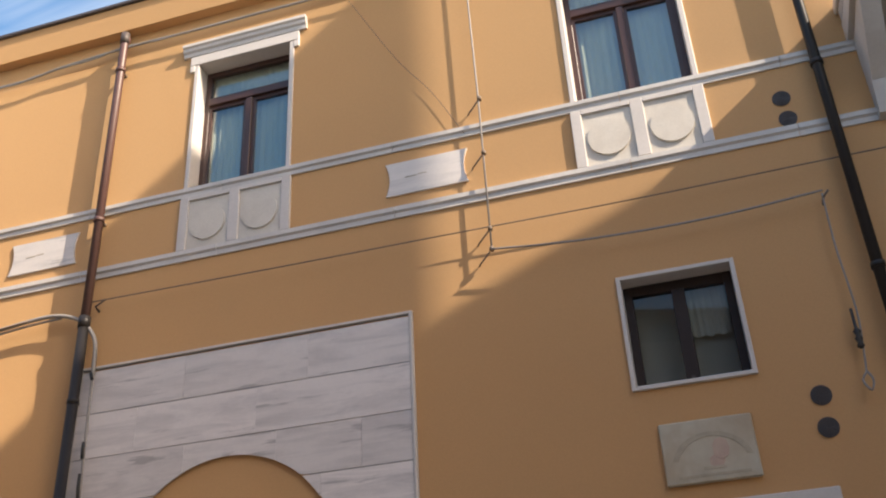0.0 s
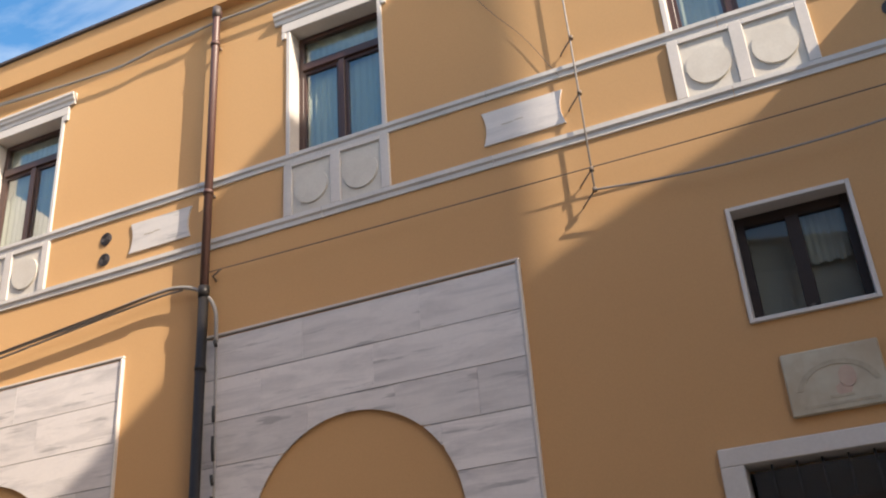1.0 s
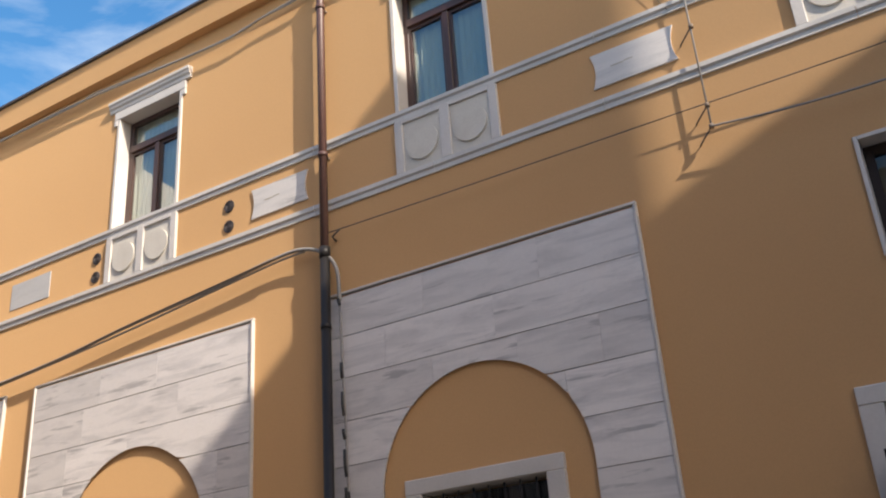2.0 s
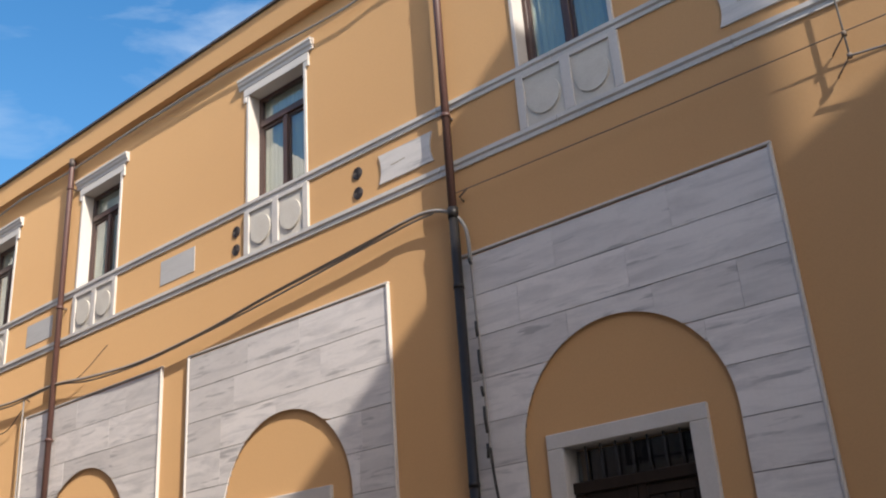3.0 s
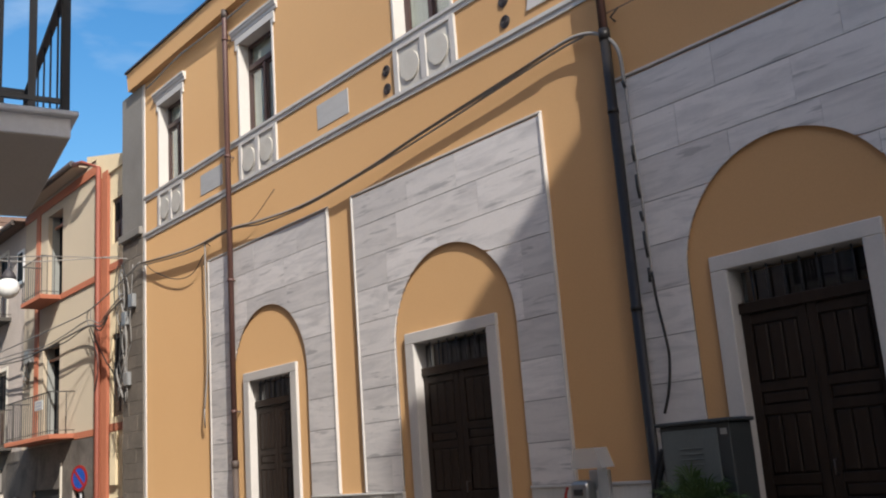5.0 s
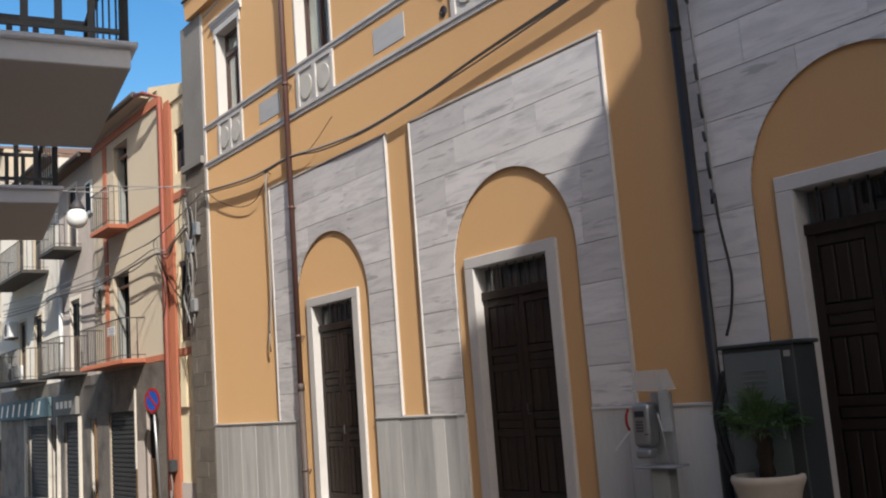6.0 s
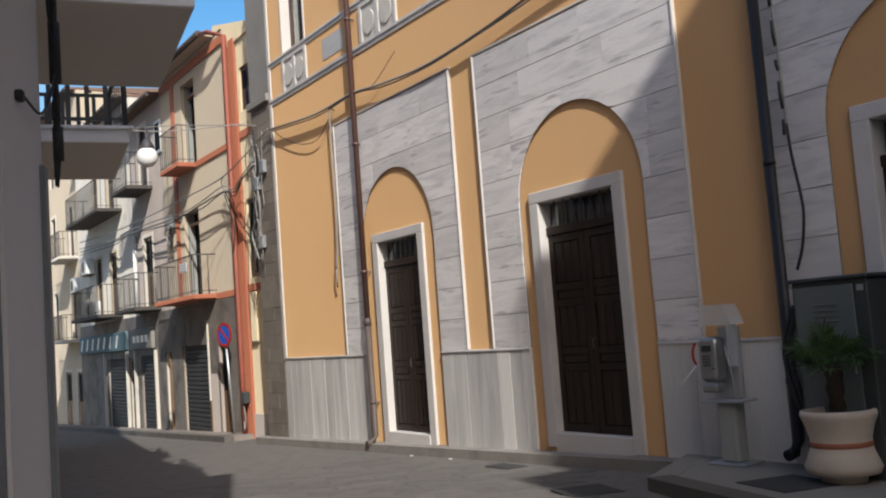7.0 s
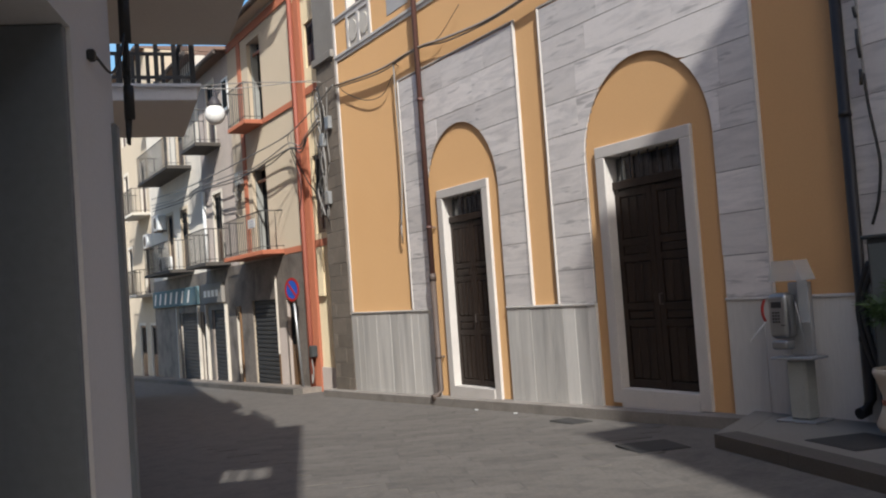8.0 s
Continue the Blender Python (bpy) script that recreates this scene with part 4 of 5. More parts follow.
# the street rises a little to the kerb
for (xa, ya), (xb, yb) in zip(EDGE[1:], EDGE[2:]):
    way = Vector((xb - xa, yb - ya, 0)).normalized()
    out = Vector((way.y, -way.x, 0))
    bm = bmesh.new()
    rows = [[bm.verts.new(Vector((x, y, 0)) + out * o + Vector((0, 0, z))) for x, y in ((xa, ya), (xb, yb))] for o, z in ((-0.05, 0.048), (0.03, 0.046), (0.35, 0.022), (0.8, -0.008), (0.8, -0.03), (-0.05, -0.03))]
    for a, b in zip(rows, rows[1:] + rows[:1]):
        bm.faces.new((a[0], a[1], b[1], b[0]))
    bm.faces.new([r[0] for r in rows])
    bm.faces.new([r[1] for r in rows][::-1])
    part("paving_apron", bm, PAVE, ground)

# narrow pavement before the far houses: pale kerb stones round a dull bed
footway = thing("pavement_far", "narrow raised pavement with worn pale kerb stones", "pavement", kind="structure")
rng = random.Random(17)
x = -52.0
while x < -20.4:
    e = min(-20.4, x + rng.uniform(0.9, 1.6))
    if -20.4 - e < 0.4:
        e = -20.4
    for name, ya, yb, up, mat in (("kerb_stone", 7.08, 7.30, 0.11, PAVE), ("pavement_bed", 7.303, 7.79, 0.10, PIER)):
        bm = bmesh.new()
        za, zb = fall(x), fall(e)
        vs = [bm.verts.new(p) for p in ((x + .004, ya, za - .2), (e - .004, ya, zb - .2), (e - .004, yb, zb - .2), (x + .004, yb, za - .2),
                                        (x + .004, ya, za + up), (e - .004, ya, zb + up), (e - .004, yb, zb + up), (x + .004, yb, za + up))]
        for q in ((0, 3, 2, 1), (4, 5, 6, 7), (0, 1, 5, 4), (2, 3, 7, 6), (1, 2, 6, 5), (3, 0, 4, 7)):
            bm.faces.new([vs[j] for j in q])
        part(name, bm, mat, footway)
    x = e


def cover(x, y, z, w, d, turn, label):
    lid = thing("iron_cover", label, "manhole cover", "street covers")
    lid.matrix_basis = pose(x, y, z, 0, 0, turn)
    part("lid", boxed(-w / 2, w / 2, -d / 2, d / 2, -0.01, 0.007, 0.003), COVER, lid)
    part("rim", boxed(-w / 2 - 0.03, w / 2 + 0.03, -d / 2 - 0.03, d / 2 + 0.03, -0.012, 0.004), COVER, lid)


cover(-7.25, 6.05, fall(-7.3), 0.50, 0.46, -15, "square dark iron cover set in the street")
cover(-9.75, 6.90, fall(-9.8), 0.45, 0.22, 0, "small iron drain cover set in the street")
cover(-5.30, 6.55, PZ, 0.58, 0.52, -14, "square dark iron cover set in the platform")

for x, y, turn in ((-11.3, 7.08, 25), (-12.4, 7.10, 10)):
    scrap = tagged(part("paper_scrap", boxed(-0.028, 0.028, -0.015, 0.015, 0.0, 0.012, 0.004), WHITE), "small white scrap of paper on the street", "litter", "litter by the plinth")
    scrap.matrix_basis = pose(x, y, fall(x) - 0.004, 0, 0, turn)

# ---- grey stone end of the row beside the facade ----
grey = thing("stone_house", "narrow grey house end of rough render and brown ashlar", "house", kind="structure")
part("wall", boxed(-18.68, FAR_L - 0.03, D + 0.06, D + 8, -1.0, 9.60), GREY_WALL, grey)
part("ledge", boxed(-18.73, FAR_L - 0.04, D - 0.10, D + 0.06, 6.45, 6.60, 0.01), GREY_WALL, grey)
part("upper_wall", boxed(-18.68, FAR_L - 0.035, D - 0.03, D + 0.06, 6.60, 9.55), GREY_WALL, grey)
rng = random.Random(21)
z = -0.5
row = 0
while z < 6.42:
    h = min(rng.uniform(0.24, 0.35), 6.45 - z)
    cut = -18.18 + (0.22 if row % 2 else -0.18) + rng.uniform(-0.06, 0.06)
    for a, b in ((-18.66, cut), (cut, FAR_L - 0.04)):
        part("ashlar", boxed(a + 0.002, b - 0.002, D - 0.03 - rng.uniform(0, 0.006), D + 0.059, z + 0.002, z + h - 0.002, 0.004), ASHLAR, grey)
    z += h
    row += 1


# ---- houses down the street ----
def balcony(parent, x0, x1, z, out, yf, slab_mat, rail_h=0.95, bars=0.15):
    bal = part("balcony", boxed(x0, x1, yf - out, yf + 0.05, z - 0.11, z, 0.012), slab_mat, parent)
    t = bmesh.new()
    for p, q in (((x0 + .03, yf - out + .03), (x1 - .03, yf - out + .03)), ((x0 + .03, yf), (x0 + .03, yf - out + .03)), ((x1 - .03, yf), (x1 - .03, yf - out + .03))):
        tube(t, [(*p, z + rail_h), (*q, z + rail_h)], 0.016, 6)
        tube(t, [(*p, z + 0.08), (*q, z + 0.08)], 0.010, 6)
    part("handrail", t, FAR_RAIL, bal)
    n = int((x1 - x0 - 0.06) / bars)
    for k in range(n + 1):
        x = x0 + 0.03 + (x1 - x0 - 0.06) * k / n
        part("baluster", boxed(x - 0.009, x + 0.009, yf - out + 0.021, yf - out + 0.039, z, z + rail_h), FAR_RAIL, bal)
    m = int(out / bars)
    for x in (x0 + 0.03, x1 - 0.03):
        for k in range(1, m):
            y = yf - out * k / m
            part("baluster", boxed(x - 0.008, x + 0.008, y - 0.008, y + 0.008, z, z + rail_h), FAR_RAIL, bal)
    return bal


def opening(parent, x0, x1, z0, z1, yf, leaf, trim=None, depth=0.05):
    """A door or window in its hole: stone edge, leaf with panels, glass."""
    w = part("opening", boxed(x0, x1, yf + depth, yf + depth + 0.05, z0, z1), leaf, parent)
    c = (x0 + x1) / 2
    for a, b in ((x0 + 0.07, c - 0.05), (c + 0.05, x1 - 0.07)):
        part("pane", boxed(a, b, yf + depth - 0.012, yf + depth - 0.004, z0 + 0.5 * (z1 - z0), z1 - 0.1), DARK_INSIDE, w)
        part("panel", boxed(a, b, yf + depth - 0.02, yf + depth - 0.004, z0 + 0.1, z0 + 0.45 * (z1 - z0), 0.008), leaf, w)
    if trim:
        for a, b, za, zb in ((x0 - 0.10, x0 + 0.004, z0, z1 + 0.1), (x1 - 0.004, x1 + 0.10, z0, z1 + 0.1), (x0 + 0.004, x1 - 0.004, z1 - 0.004, z1 + 0.1)):
            part("surround", boxed(a, b, yf - 0.02, yf + 0.1, za, zb), trim, parent)


def roller(parent, x0, x1, z0, z1, yf):
    sh = part("shutter", boxed(x0, x1, yf + 0.05, yf + 0.08, z0, z1), SHUTTER, parent, "grey steel roller shutter")
    n = int((z1 - z0) / 0.11)
    for k in range(n):
        z = z0 + (z1 - z0) * k / n
        part("slat", boxed(x0, x1, yf + 0.025, yf + 0.05, z + 0.01, z + 0.095, 0.008), SHUTTER, sh)


def house(name, label, x0, x1, yf, height, mat, holes, deep=8.0):
    h = thing(name, label, "house", kind="structure")
    part("wall", pierced_wall(bmesh.new(), x0, x1, -1.8, height, yf, yf + 0.35, holes), mat, h)
    b = bmesh.new()
    box(b, x0, x1, yf + 0.6, yf + deep, -1.8, height - 0.02)
    for a in (x0, x1 - 0.05):
        box(b, a, a + 0.05, yf + 0.35, yf + 0.6, -1.8, height - 0.02)
    box(b, x0, x1, yf + 0.35, yf + 0.6, height - 0.1, height - 0.02)
    part("rear", b, mat, h)
    return h


def tiled_eave(parent, x0, x1, yf, z, out=0.32, deep=4.0, rise=0.25):
    bm = bmesh.new()
    prism(bm, [(yf - out, z), (yf - out, z + 0.07), (yf + deep, z + rise + 0.07), (yf + deep, z)], "x", x0, x1)
    part("roof", bm, TILE, parent, "brown tiled roof")
    part("gutter", tube(bmesh.new(), [(x0, yf - out - 0.05, z + 0.02), (x1, yf - out - 0.05, z + 0.02)], 0.072, 10), CAP, parent, "dark metal gutter")


YF = 7.80
# pale yellow house end with small windows
hl = [(-20.25, -19.55, 6.85, 7.85), (-20.25, -19.5, 3.1, 4.85)]
pale = house("yellow_house", "pale yellow rendered house end with coral pilasters and dark windows", -21.14, -18.9, YF + 0.02, 8.50, YELLOW, hl)
for a, b, c, d in hl:
    opening(pale, a, b, c, d, YF + 0.02, FRAME)
part("parapet", prism(bmesh.new(), [(-21.72, 9.06), (-21.72, 9.29), (-18.9, 8.58), (-18.9, 8.505), (-21.14, 8.505), (-21.14, 9.06)], "y", YF - 0.025, YF + 0.5), YELLOW, pale, "pale yellow sloping parapet")
part("band", boxed(-20.37, -18.9, YF - 0.01, YF + 0.02, 6.25, 6.41), CORAL, pale, "coral painted band")
part("band", boxed(-20.37, -18.9, YF - 0.01, YF + 0.02, 2.80, 2.96), CORAL, pale)
part("base", boxed(-20.37, -18.9, YF - 0.02, YF + 0.02, -1.0, 0.12), GREIGE, pale)

# cream house with coral corner pilasters and two balconies
ho = [(-24.48, -23.40, 6.31, 8.50), (-24.72, -23.50, 2.93, 5.15), (-22.46, -21.72, -0.5, 1.70), (-25.25, -23.27, -0.55, 1.72), (-26.1, -25.75, 4.3, 5.0)]
cream = house("cream_house", "cream house with coral pilasters, orange doors and iron balconies", -26.30, -21.145, YF, 9.05, CREAM, ho)
for a, b, top in ((-21.12, -20.80, 8.74), (-20.70, -20.38, 8.60)):
    part("pilaster", boxed(a, b, YF - 0.05, YF + 0.018, -0.9, top, 0.01), CORAL, pale, "coral painted pilaster")
part("pilaster", boxed(-25.33, -25.05, YF - 0.03, YF, 2.97, 8.95), CORAL, cream)
part("band", boxed(-23.42, -21.15, YF - 0.03, YF, 6.18, 6.32), CORAL, cream)
part("band", boxed(-22.38, -21.15, YF - 0.03, YF, 2.78, 2.92), CORAL, cream)
part("rain_pipe", tube(bmesh.new(), [(-21.65, YF - 0.36, 9.02), (-21.2, YF - 0.33, 8.95), (-20.75, YF - 0.11, 8.75), (-20.75, YF - 0.11, 1.0), (-20.75, YF - 0.11, -0.4)], 0.055, 10), PIPE_CORAL, cream, "dark coral painted rain pipe")
for a, b, c, d in ho[:2]:
    # dark sheet painted as unlit room, an orange leaf ajar, a pale inner shutter
    part("reveal", boxed(a, b, YF + 0.28, YF + 0.33, c, d), DARK_INSIDE, cream, "flat dark sheet for the unlit room behind the balcony door")
    part("leaf", boxed(b - 0.46, b - 0.20, YF + 0.20, YF + 0.25, c, d - 0.04, 0.006), ORANGE_DOOR, cream, "orange wooden door leaf")
    part("side_shutter", boxed(b - 0.19, b - 0.04, YF + 0.16, YF + 0.20, c, d - 0.35, 0.006), GREIGE, cream, "pale inner shutter")
    part("head_rail", boxed(a + 0.02, b - 0.02, YF + 0.14, YF + 0.19, d - 0.34, d - 0.27, 0.005), ORANGE_DOOR, cream)
    part("door_frame", boxed(a, a + 0.07, YF + 0.10, YF + 0.27, c, d, 0.006), CONCRETE, cream)
opening(cream, *ho[2], YF, OCHRE_DOOR, GREIGE)
roller(cream, *ho[3], YF)
part("sash", boxed(*ho[4][:2], YF + 0.1, YF + 0.14, *ho[4][2:]), WHITE, cream)
part("base", boxed(-23.15, -22.58, YF - 0.04, YF - 0.002, -1.0, 1.0), GREIGE, cream)
part("shop_trim", boxed(-23.20, -23.13, YF - 0.06, YF - 0.002, 0.35, 2.3), WHITEWASH, cream, "white vertical sign strip")
part("shop_trim", boxed(-23.22, -23.11, YF - 0.05, YF - 0.002, -0.75, 0.35), OCHRE_DOOR, cream)
balcony(cream, -24.95, -23.43, 6.30, 0.50, YF, CORAL)
b2 = balcony(cream, -25.75, -22.40, 2.92, 0.58, YF, CORAL)
part("notice", boxed(-23.30, -22.75, YF - 0.615, YF - 0.605, 3.50, 3.72), WHITE, b2, "white notice with blue bars")
for k in range(3):
    part("notice_bar", boxed(-23.22, -22.83, YF - 0.620, YF - 0.616, 3.53 + 0.07 * k, 3.52 + 0.07 * k), BLUE, b2)
tiled_eave(cream, -26.3, -21.73, YF, 9.06, 0.32, 4.0, 0.12)
part("eave_board", boxed(-26.3, -21.73, YF - 0.315, YF, 9.03, 9.056), CREAM, cream)
part("eave_band", boxed(-26.3, -21.13, YF - 0.035, YF - 0.001, 8.70, 8.93, 0.01), CORAL, cream, "coral band under the eave")

# worn grey house
hg = [(-28.8, -28.0, 6.43, 8.3), (-28.7, -27.8, 2.93, 5.0), (-26.9, -26.45, -0.7, 1.6), (-29.5, -27.85, -0.75, 1.55)]
worn = house("grey_house", "worn grey rendered house with balconies over shop shutters", -29.9, -26.31, YF + 0.03, 8.75, GREIGE, hg)
opening(worn, *hg[0], YF + 0.03, FRAME, WHITEWASH)
opening(worn, *hg[1], YF + 0.03, FRAME, WHITEWASH)
opening(worn, *hg[2], YF + 0.03, FRAME, WHITEWASH)
roller(worn, *hg[3], YF + 0.03)
balcony(worn, -29.3, -27.55, 6.42, 0.75, YF + 0.03, SHADED_STONE)
balcony(worn, -29.5, -27.2, 2.92, 0.75, YF + 0.03, SHADED_STONE)
part("small_window_frame", boxed(-27.0, -26.42, YF - 0.015, YF + 0.029, 7.18, 8.12, 0.01), WHITE, worn, "small white-framed window")
part("small_window_pane", boxed(-26.92, -26.50, YF - 0.022, YF - 0.016, 7.27, 8.04), DARK_INSIDE, worn)
part("white_pipe", tube(bmesh.new(), [(-29.55, YF - 0.04, 2.95), (-29.55, YF - 0.04, 5.2)], 0.06, 10), WHITE, worn, "white plastic rain pipe")
tiled_eave(worn, -29.9, -26.31, YF + 0.03, 8.76)
part("post", boxed(-27.84, -27.72, YF - 0.08, YF + 0.03, -1.0, 1.70), WHITEWASH, worn, "white shop post")
part("post", boxed(-26.44, -26.35, YF - 0.06, YF + 0.028, -1.0, 1.6), OCHRE_DOOR, worn, "brown wooden post")
part("shop_sign", boxed(-30.3, -27.9, YF - 0.12, YF, 1.75, 2.35, 0.02), GREY_WALL, worn, "grey shop sign board")
for k in range(4):
    part("sign_bar", boxed(-29.9 + 0.45 * k, -29.6 + 0.45 * k, YF - 0.13, YF - 0.121, 1.95, 2.15), WHITE, worn)

# white house with the teal shop sign
hw = [(-33.0, -32.1, 6.31, 8.4), (-35.2, -34.4, 6.31, 8.4), (-33.0, -32.1, 2.96, 5.0), (-35.0, -34.2, 2.96, 5.0), (-33.8, -31.25, -0.9, 1.5), (-31.0, -30.2, -0.9, 1.5)]
white = house("white_house", "white rendered house with balconies and a teal shop sign", -37.9, -29.91, YF + 0.06, 9.6, WHITEWASH, hw)
for h in hw[:4]:
    opening(white, *h, YF + 0.06, FRAME, CREAM)
roller(white, *hw[4], YF + 0.06)
opening(white, *hw[5], YF + 0.06, FRAME)
balcony(white, -36.0, -31.2, 6.30, 0.80, YF + 0.06, SHADED_STONE)
balcony(white, -35.6, -31.6, 2.95, 0.80, YF + 0.06, SHADED_STONE)
tiled_eave(white, -37.9, -29.91, YF + 0.06, 9.61)
part("shop_sign", boxed(-37.5, -31.0, YF - 0.12, YF + 0.055, 1.75, 2.35, 0.02), TEAL, white, "teal shop sign with slanted pale marks")
for k in range(7):
    bm = bmesh.new()
    x = -37.2 + 0.85 * k
    prism(bm, [(x, 1.85), (x + 0.18, 1.85), (x + 0.42, 2.25), (x + 0.24, 2.25)], "y", YF - 0.13, YF - 0.121)
    part("sign_bar", bm, WHITE, white)
for a in (-34.1, -31.15, -30.15):
    part("post", boxed(a, a + 0.12, YF - 0.06, YF + 0.06, -1.3, 1.72), WHITEWASH, white)

# mottled plaster of the ground floors, round their openings, balcony shade in its colour
part("ground_floor", pierced_wall(bmesh.new(), -26.28, -21.15, -1.5, 2.76, YF - 0.03, YF - 0.002, [ho[2], ho[3]]), PIER, cream, "mottled plaster ground floor, balcony shade in its brown")
part("ground_floor", pierced_wall(bmesh.new(), -29.88, -26.33, -1.5, 2.76, YF - 0.01, YF + 0.028, [hg[2], hg[3]]), PIER, worn, "mottled plaster ground floor, balcony shade in its brown")
part("ground_floor", pierced_wall(bmesh.new(), -37.88, -29.93, -1.6, 2.76, YF + 0.02, YF + 0.058, [hw[4], hw[5]]), PIER, white, "mottled plaster ground floor, balcony shade in its brown")

# last houses of the street
hc = [(-40.0, -39.2, 5.6, 7.6), (-43.5, -42.7, 5.6, 7.6), (-40.0, -39.2, 8.9, 10.9), (-43.5, -42.7, 8.9, 10.9), (-40.0, -39.2, 2.4, 4.4), (-43.5, -42.7, 2.4, 4.4), (-41.8, -40.6, -1.2, 1.1), (-39.6, -38.6, -1.2, 1.1), (-45.5, -44.5, -1.2, 1.1)]
last = house("pale_house", "pale rendered house with brown shutters and arched doors", -54.0, -37.91, YF + 0.2, 11.9, CREAM, hc)
for h in hc:
    opening(last, *h, YF + 0.2, PIPE, WHITEWASH)
balcony(last, -41.0, -38.6, 5.55, 0.7, YF + 0.2, WHITEWASH)
balcony(last, -41.0, -38.6, 2.35, 0.7, YF + 0.2, WHITEWASH)
tiled_eave(last, -54, -37.91, YF + 0.2, 11.91)
hz = [(4.5, 5.3, 2.3, 4.3), (6.5, 7.3, 2.3, 4.3), (4.5, 5.3, 5.4, 7.4), (6.5, 7.3, 5.4, 7.4)]
end = thing("end_house", "pale house closing the far end of the street", "house", kind="structure")
end.matrix_basis = pose(-54, 0, 0, 0, 0, 90)
part("wall", pierced_wall(bmesh.new(), -6, 8.2, -2, 9.5, 0, 0.35, hz), YELLOW, end)
part("rear", boxed(-6, 8.2, 0.6, 5, -2, 9.5), YELLOW, end)
for a, b, c, d in hz:
    part("shutter", boxed(a, b, 0.15, 0.2, c, d), PIPE, end)


def air_unit(x, y, z):
    ac = thing("air_conditioner", "white outdoor air-conditioning unit on a wall bracket", "air conditioner", "air conditioners")
    ac.matrix_basis = pose(x, y, z)
    part("case", boxed(-0.38, 0.38, -0.30, 0.0, 0, 0.55, 0.02), WHITE, ac)
    bm = bmesh.new()
    disc(bm, -0.08, 0.27, 0.21, -0.308, -0.301, 24)
    part("fan_grille", bm, VENT, ac)
    for a in (-0.3, 0.26):
        part("bracket", boxed(a, a + 0.04, -0.32, 0.02, -0.05, -0.004), IRON, ac)


air_unit(-38.3, YF + 0.18, 4.1)
air_unit(-35.6, YF + 0.04, 4.55)
air_unit(-33.2, YF - 0.35, 2.9)

# ---- houses on the camera's side of the street ----
L2 = pose(-3.55, 0.55, 0, 0, 0, 170.3)
side = thing("balcony_house", "shaded plastered house with white balconies over the street", "house", kind="structure")
side.matrix_basis = L2
part("wall", pierced_wall(bmesh.new(), 0.02, 24, -1.5, 9.3, 0, 0.4, [(2.6, 3.5, 3.9, 6.1), (6.4, 7.4, 3.9, 6.1), (10.5, 11.5, 3.9, 6.1), (2.4, 3.6, -0.2, 2.3), (6.2, 7.6, -0.3, 2.3)]), NEAR_WALL, side)
part("rear", boxed(0.02, 24, 0.7, 8, -1.5, 9.3), NEAR_WALL, side)
part("eave", boxed(0.02, 24, -0.35, 8, 9.31, 9.45), TILE, side)


# raised part added to shade the far street and its ground floors
part("shading_part", boxed(12.5, 24, 0.02, 8, 9.46, 13.0), NEAR_WALL, side)


def street_balcony(x0, x1, z, out):
    """A balcony of the shaded house: white slab with a lip, flat-bar railing."""
    b = part("balcony", boxed(x0, x1, -out, 0.0, z, z + 0.12), SLAB_WHITE, side)
    part("soffit", boxed(x0 + 0.006, x1 - 0.006, -out + 0.006, -0.002, z - 0.008, z - 0.002), SLAB_SHADED, b)
    part("lip", boxed(x0 - 0.04, x1 + 0.04, -out - 0.04, 0.0, z + 0.122, z + 0.155, 0.006), SLAB_WHITE, b)
    zr, h = z + 0.155, 0.835
    e = 0.03
    corners = [(x0 + e, -0.02), (x0 + e, -out + e), (x1 - e, -out + e), (x1 - e, -0.02)]
    for (xa, ya), (xb, yb) in zip(corners, corners[1:]):
        part("handrail", box(bmesh.new(), min(xa, xb) - 0.022, max(xa, xb) + 0.022, min(ya, yb) - 0.022, max(ya, yb) + 0.022, zr + h - 0.035, zr + h), RAIL, b)
        part("low_rail", box(bmesh.new(), min(xa, xb) - 0.012, max(xa, xb) + 0.012, min(ya, yb) - 0.012, max(ya, yb) + 0.012, zr + 0.06, zr + 0.09), RAIL, b)
        n = int(math.hypot(xb - xa, yb - ya) / (0.155 if xa == xb else 0.28))
        for k in range(n + 1):
            x, y = xa + (xb - xa) * k / n, ya + (yb - ya) * k / n
            hx, hy = (0.025, 0.025) if k in (0, n) else ((0.008, 0.022) if xa == xb else (0.012, 0.005))
            part("baluster", boxed(x - hx, x + hx, y - hy, y + hy, zr, zr + h - 0.035), RAIL, b)
    return b


street_balcony(2.13, 3.97, 3.65, 0.97)
street_balcony(6.02, 8.05, 3.65, 0.90)
street_balcony(6.02, 8.05, 6.8, 0.92)
# unseen upper balcony, added to keep sun off the lower one further along
street_balcony(1.9, 4.3, 6.8, 0.95)

near = thing("near_house", "beige plastered house wall with a dark shop opening", "house", kind="structure")
near.matrix_basis = pose(-3.49, 0.62, 0, 0, 0, 159.9)
part("wall", pierced_wall(bmesh.new(), -13.0, -0.016, -0.3, 8.0, 0, 0.4, [(-1.85, -0.62, -0.29, 2.44)]), NEAR_WALL, near)
part("rear", boxed(-13.0, -0.01, 0.75, 7, -0.3, 8.0), NEAR_WALL, near)
# back panel and jamb lining are coloured as dark as the shaded recess
part("shop_back", boxed(-1.9, -0.55, 0.41, 0.46, -0.29, 2.5), NEAR_DARK, near, "flat dark panel for the shaded shop opening")
part("jamb_shade", boxed(-0.665, -0.622, 0.012, 0.30, -0.29, 2.438, 0.004), NEAR_DARK, near, "dark lining with the jamb's shade in its colour")
part("shop_frame", boxed(-0.70, -0.622, 0.302, 0.408, -0.29, 2.438, 0.004), GALV, near, "grey metal door frame")
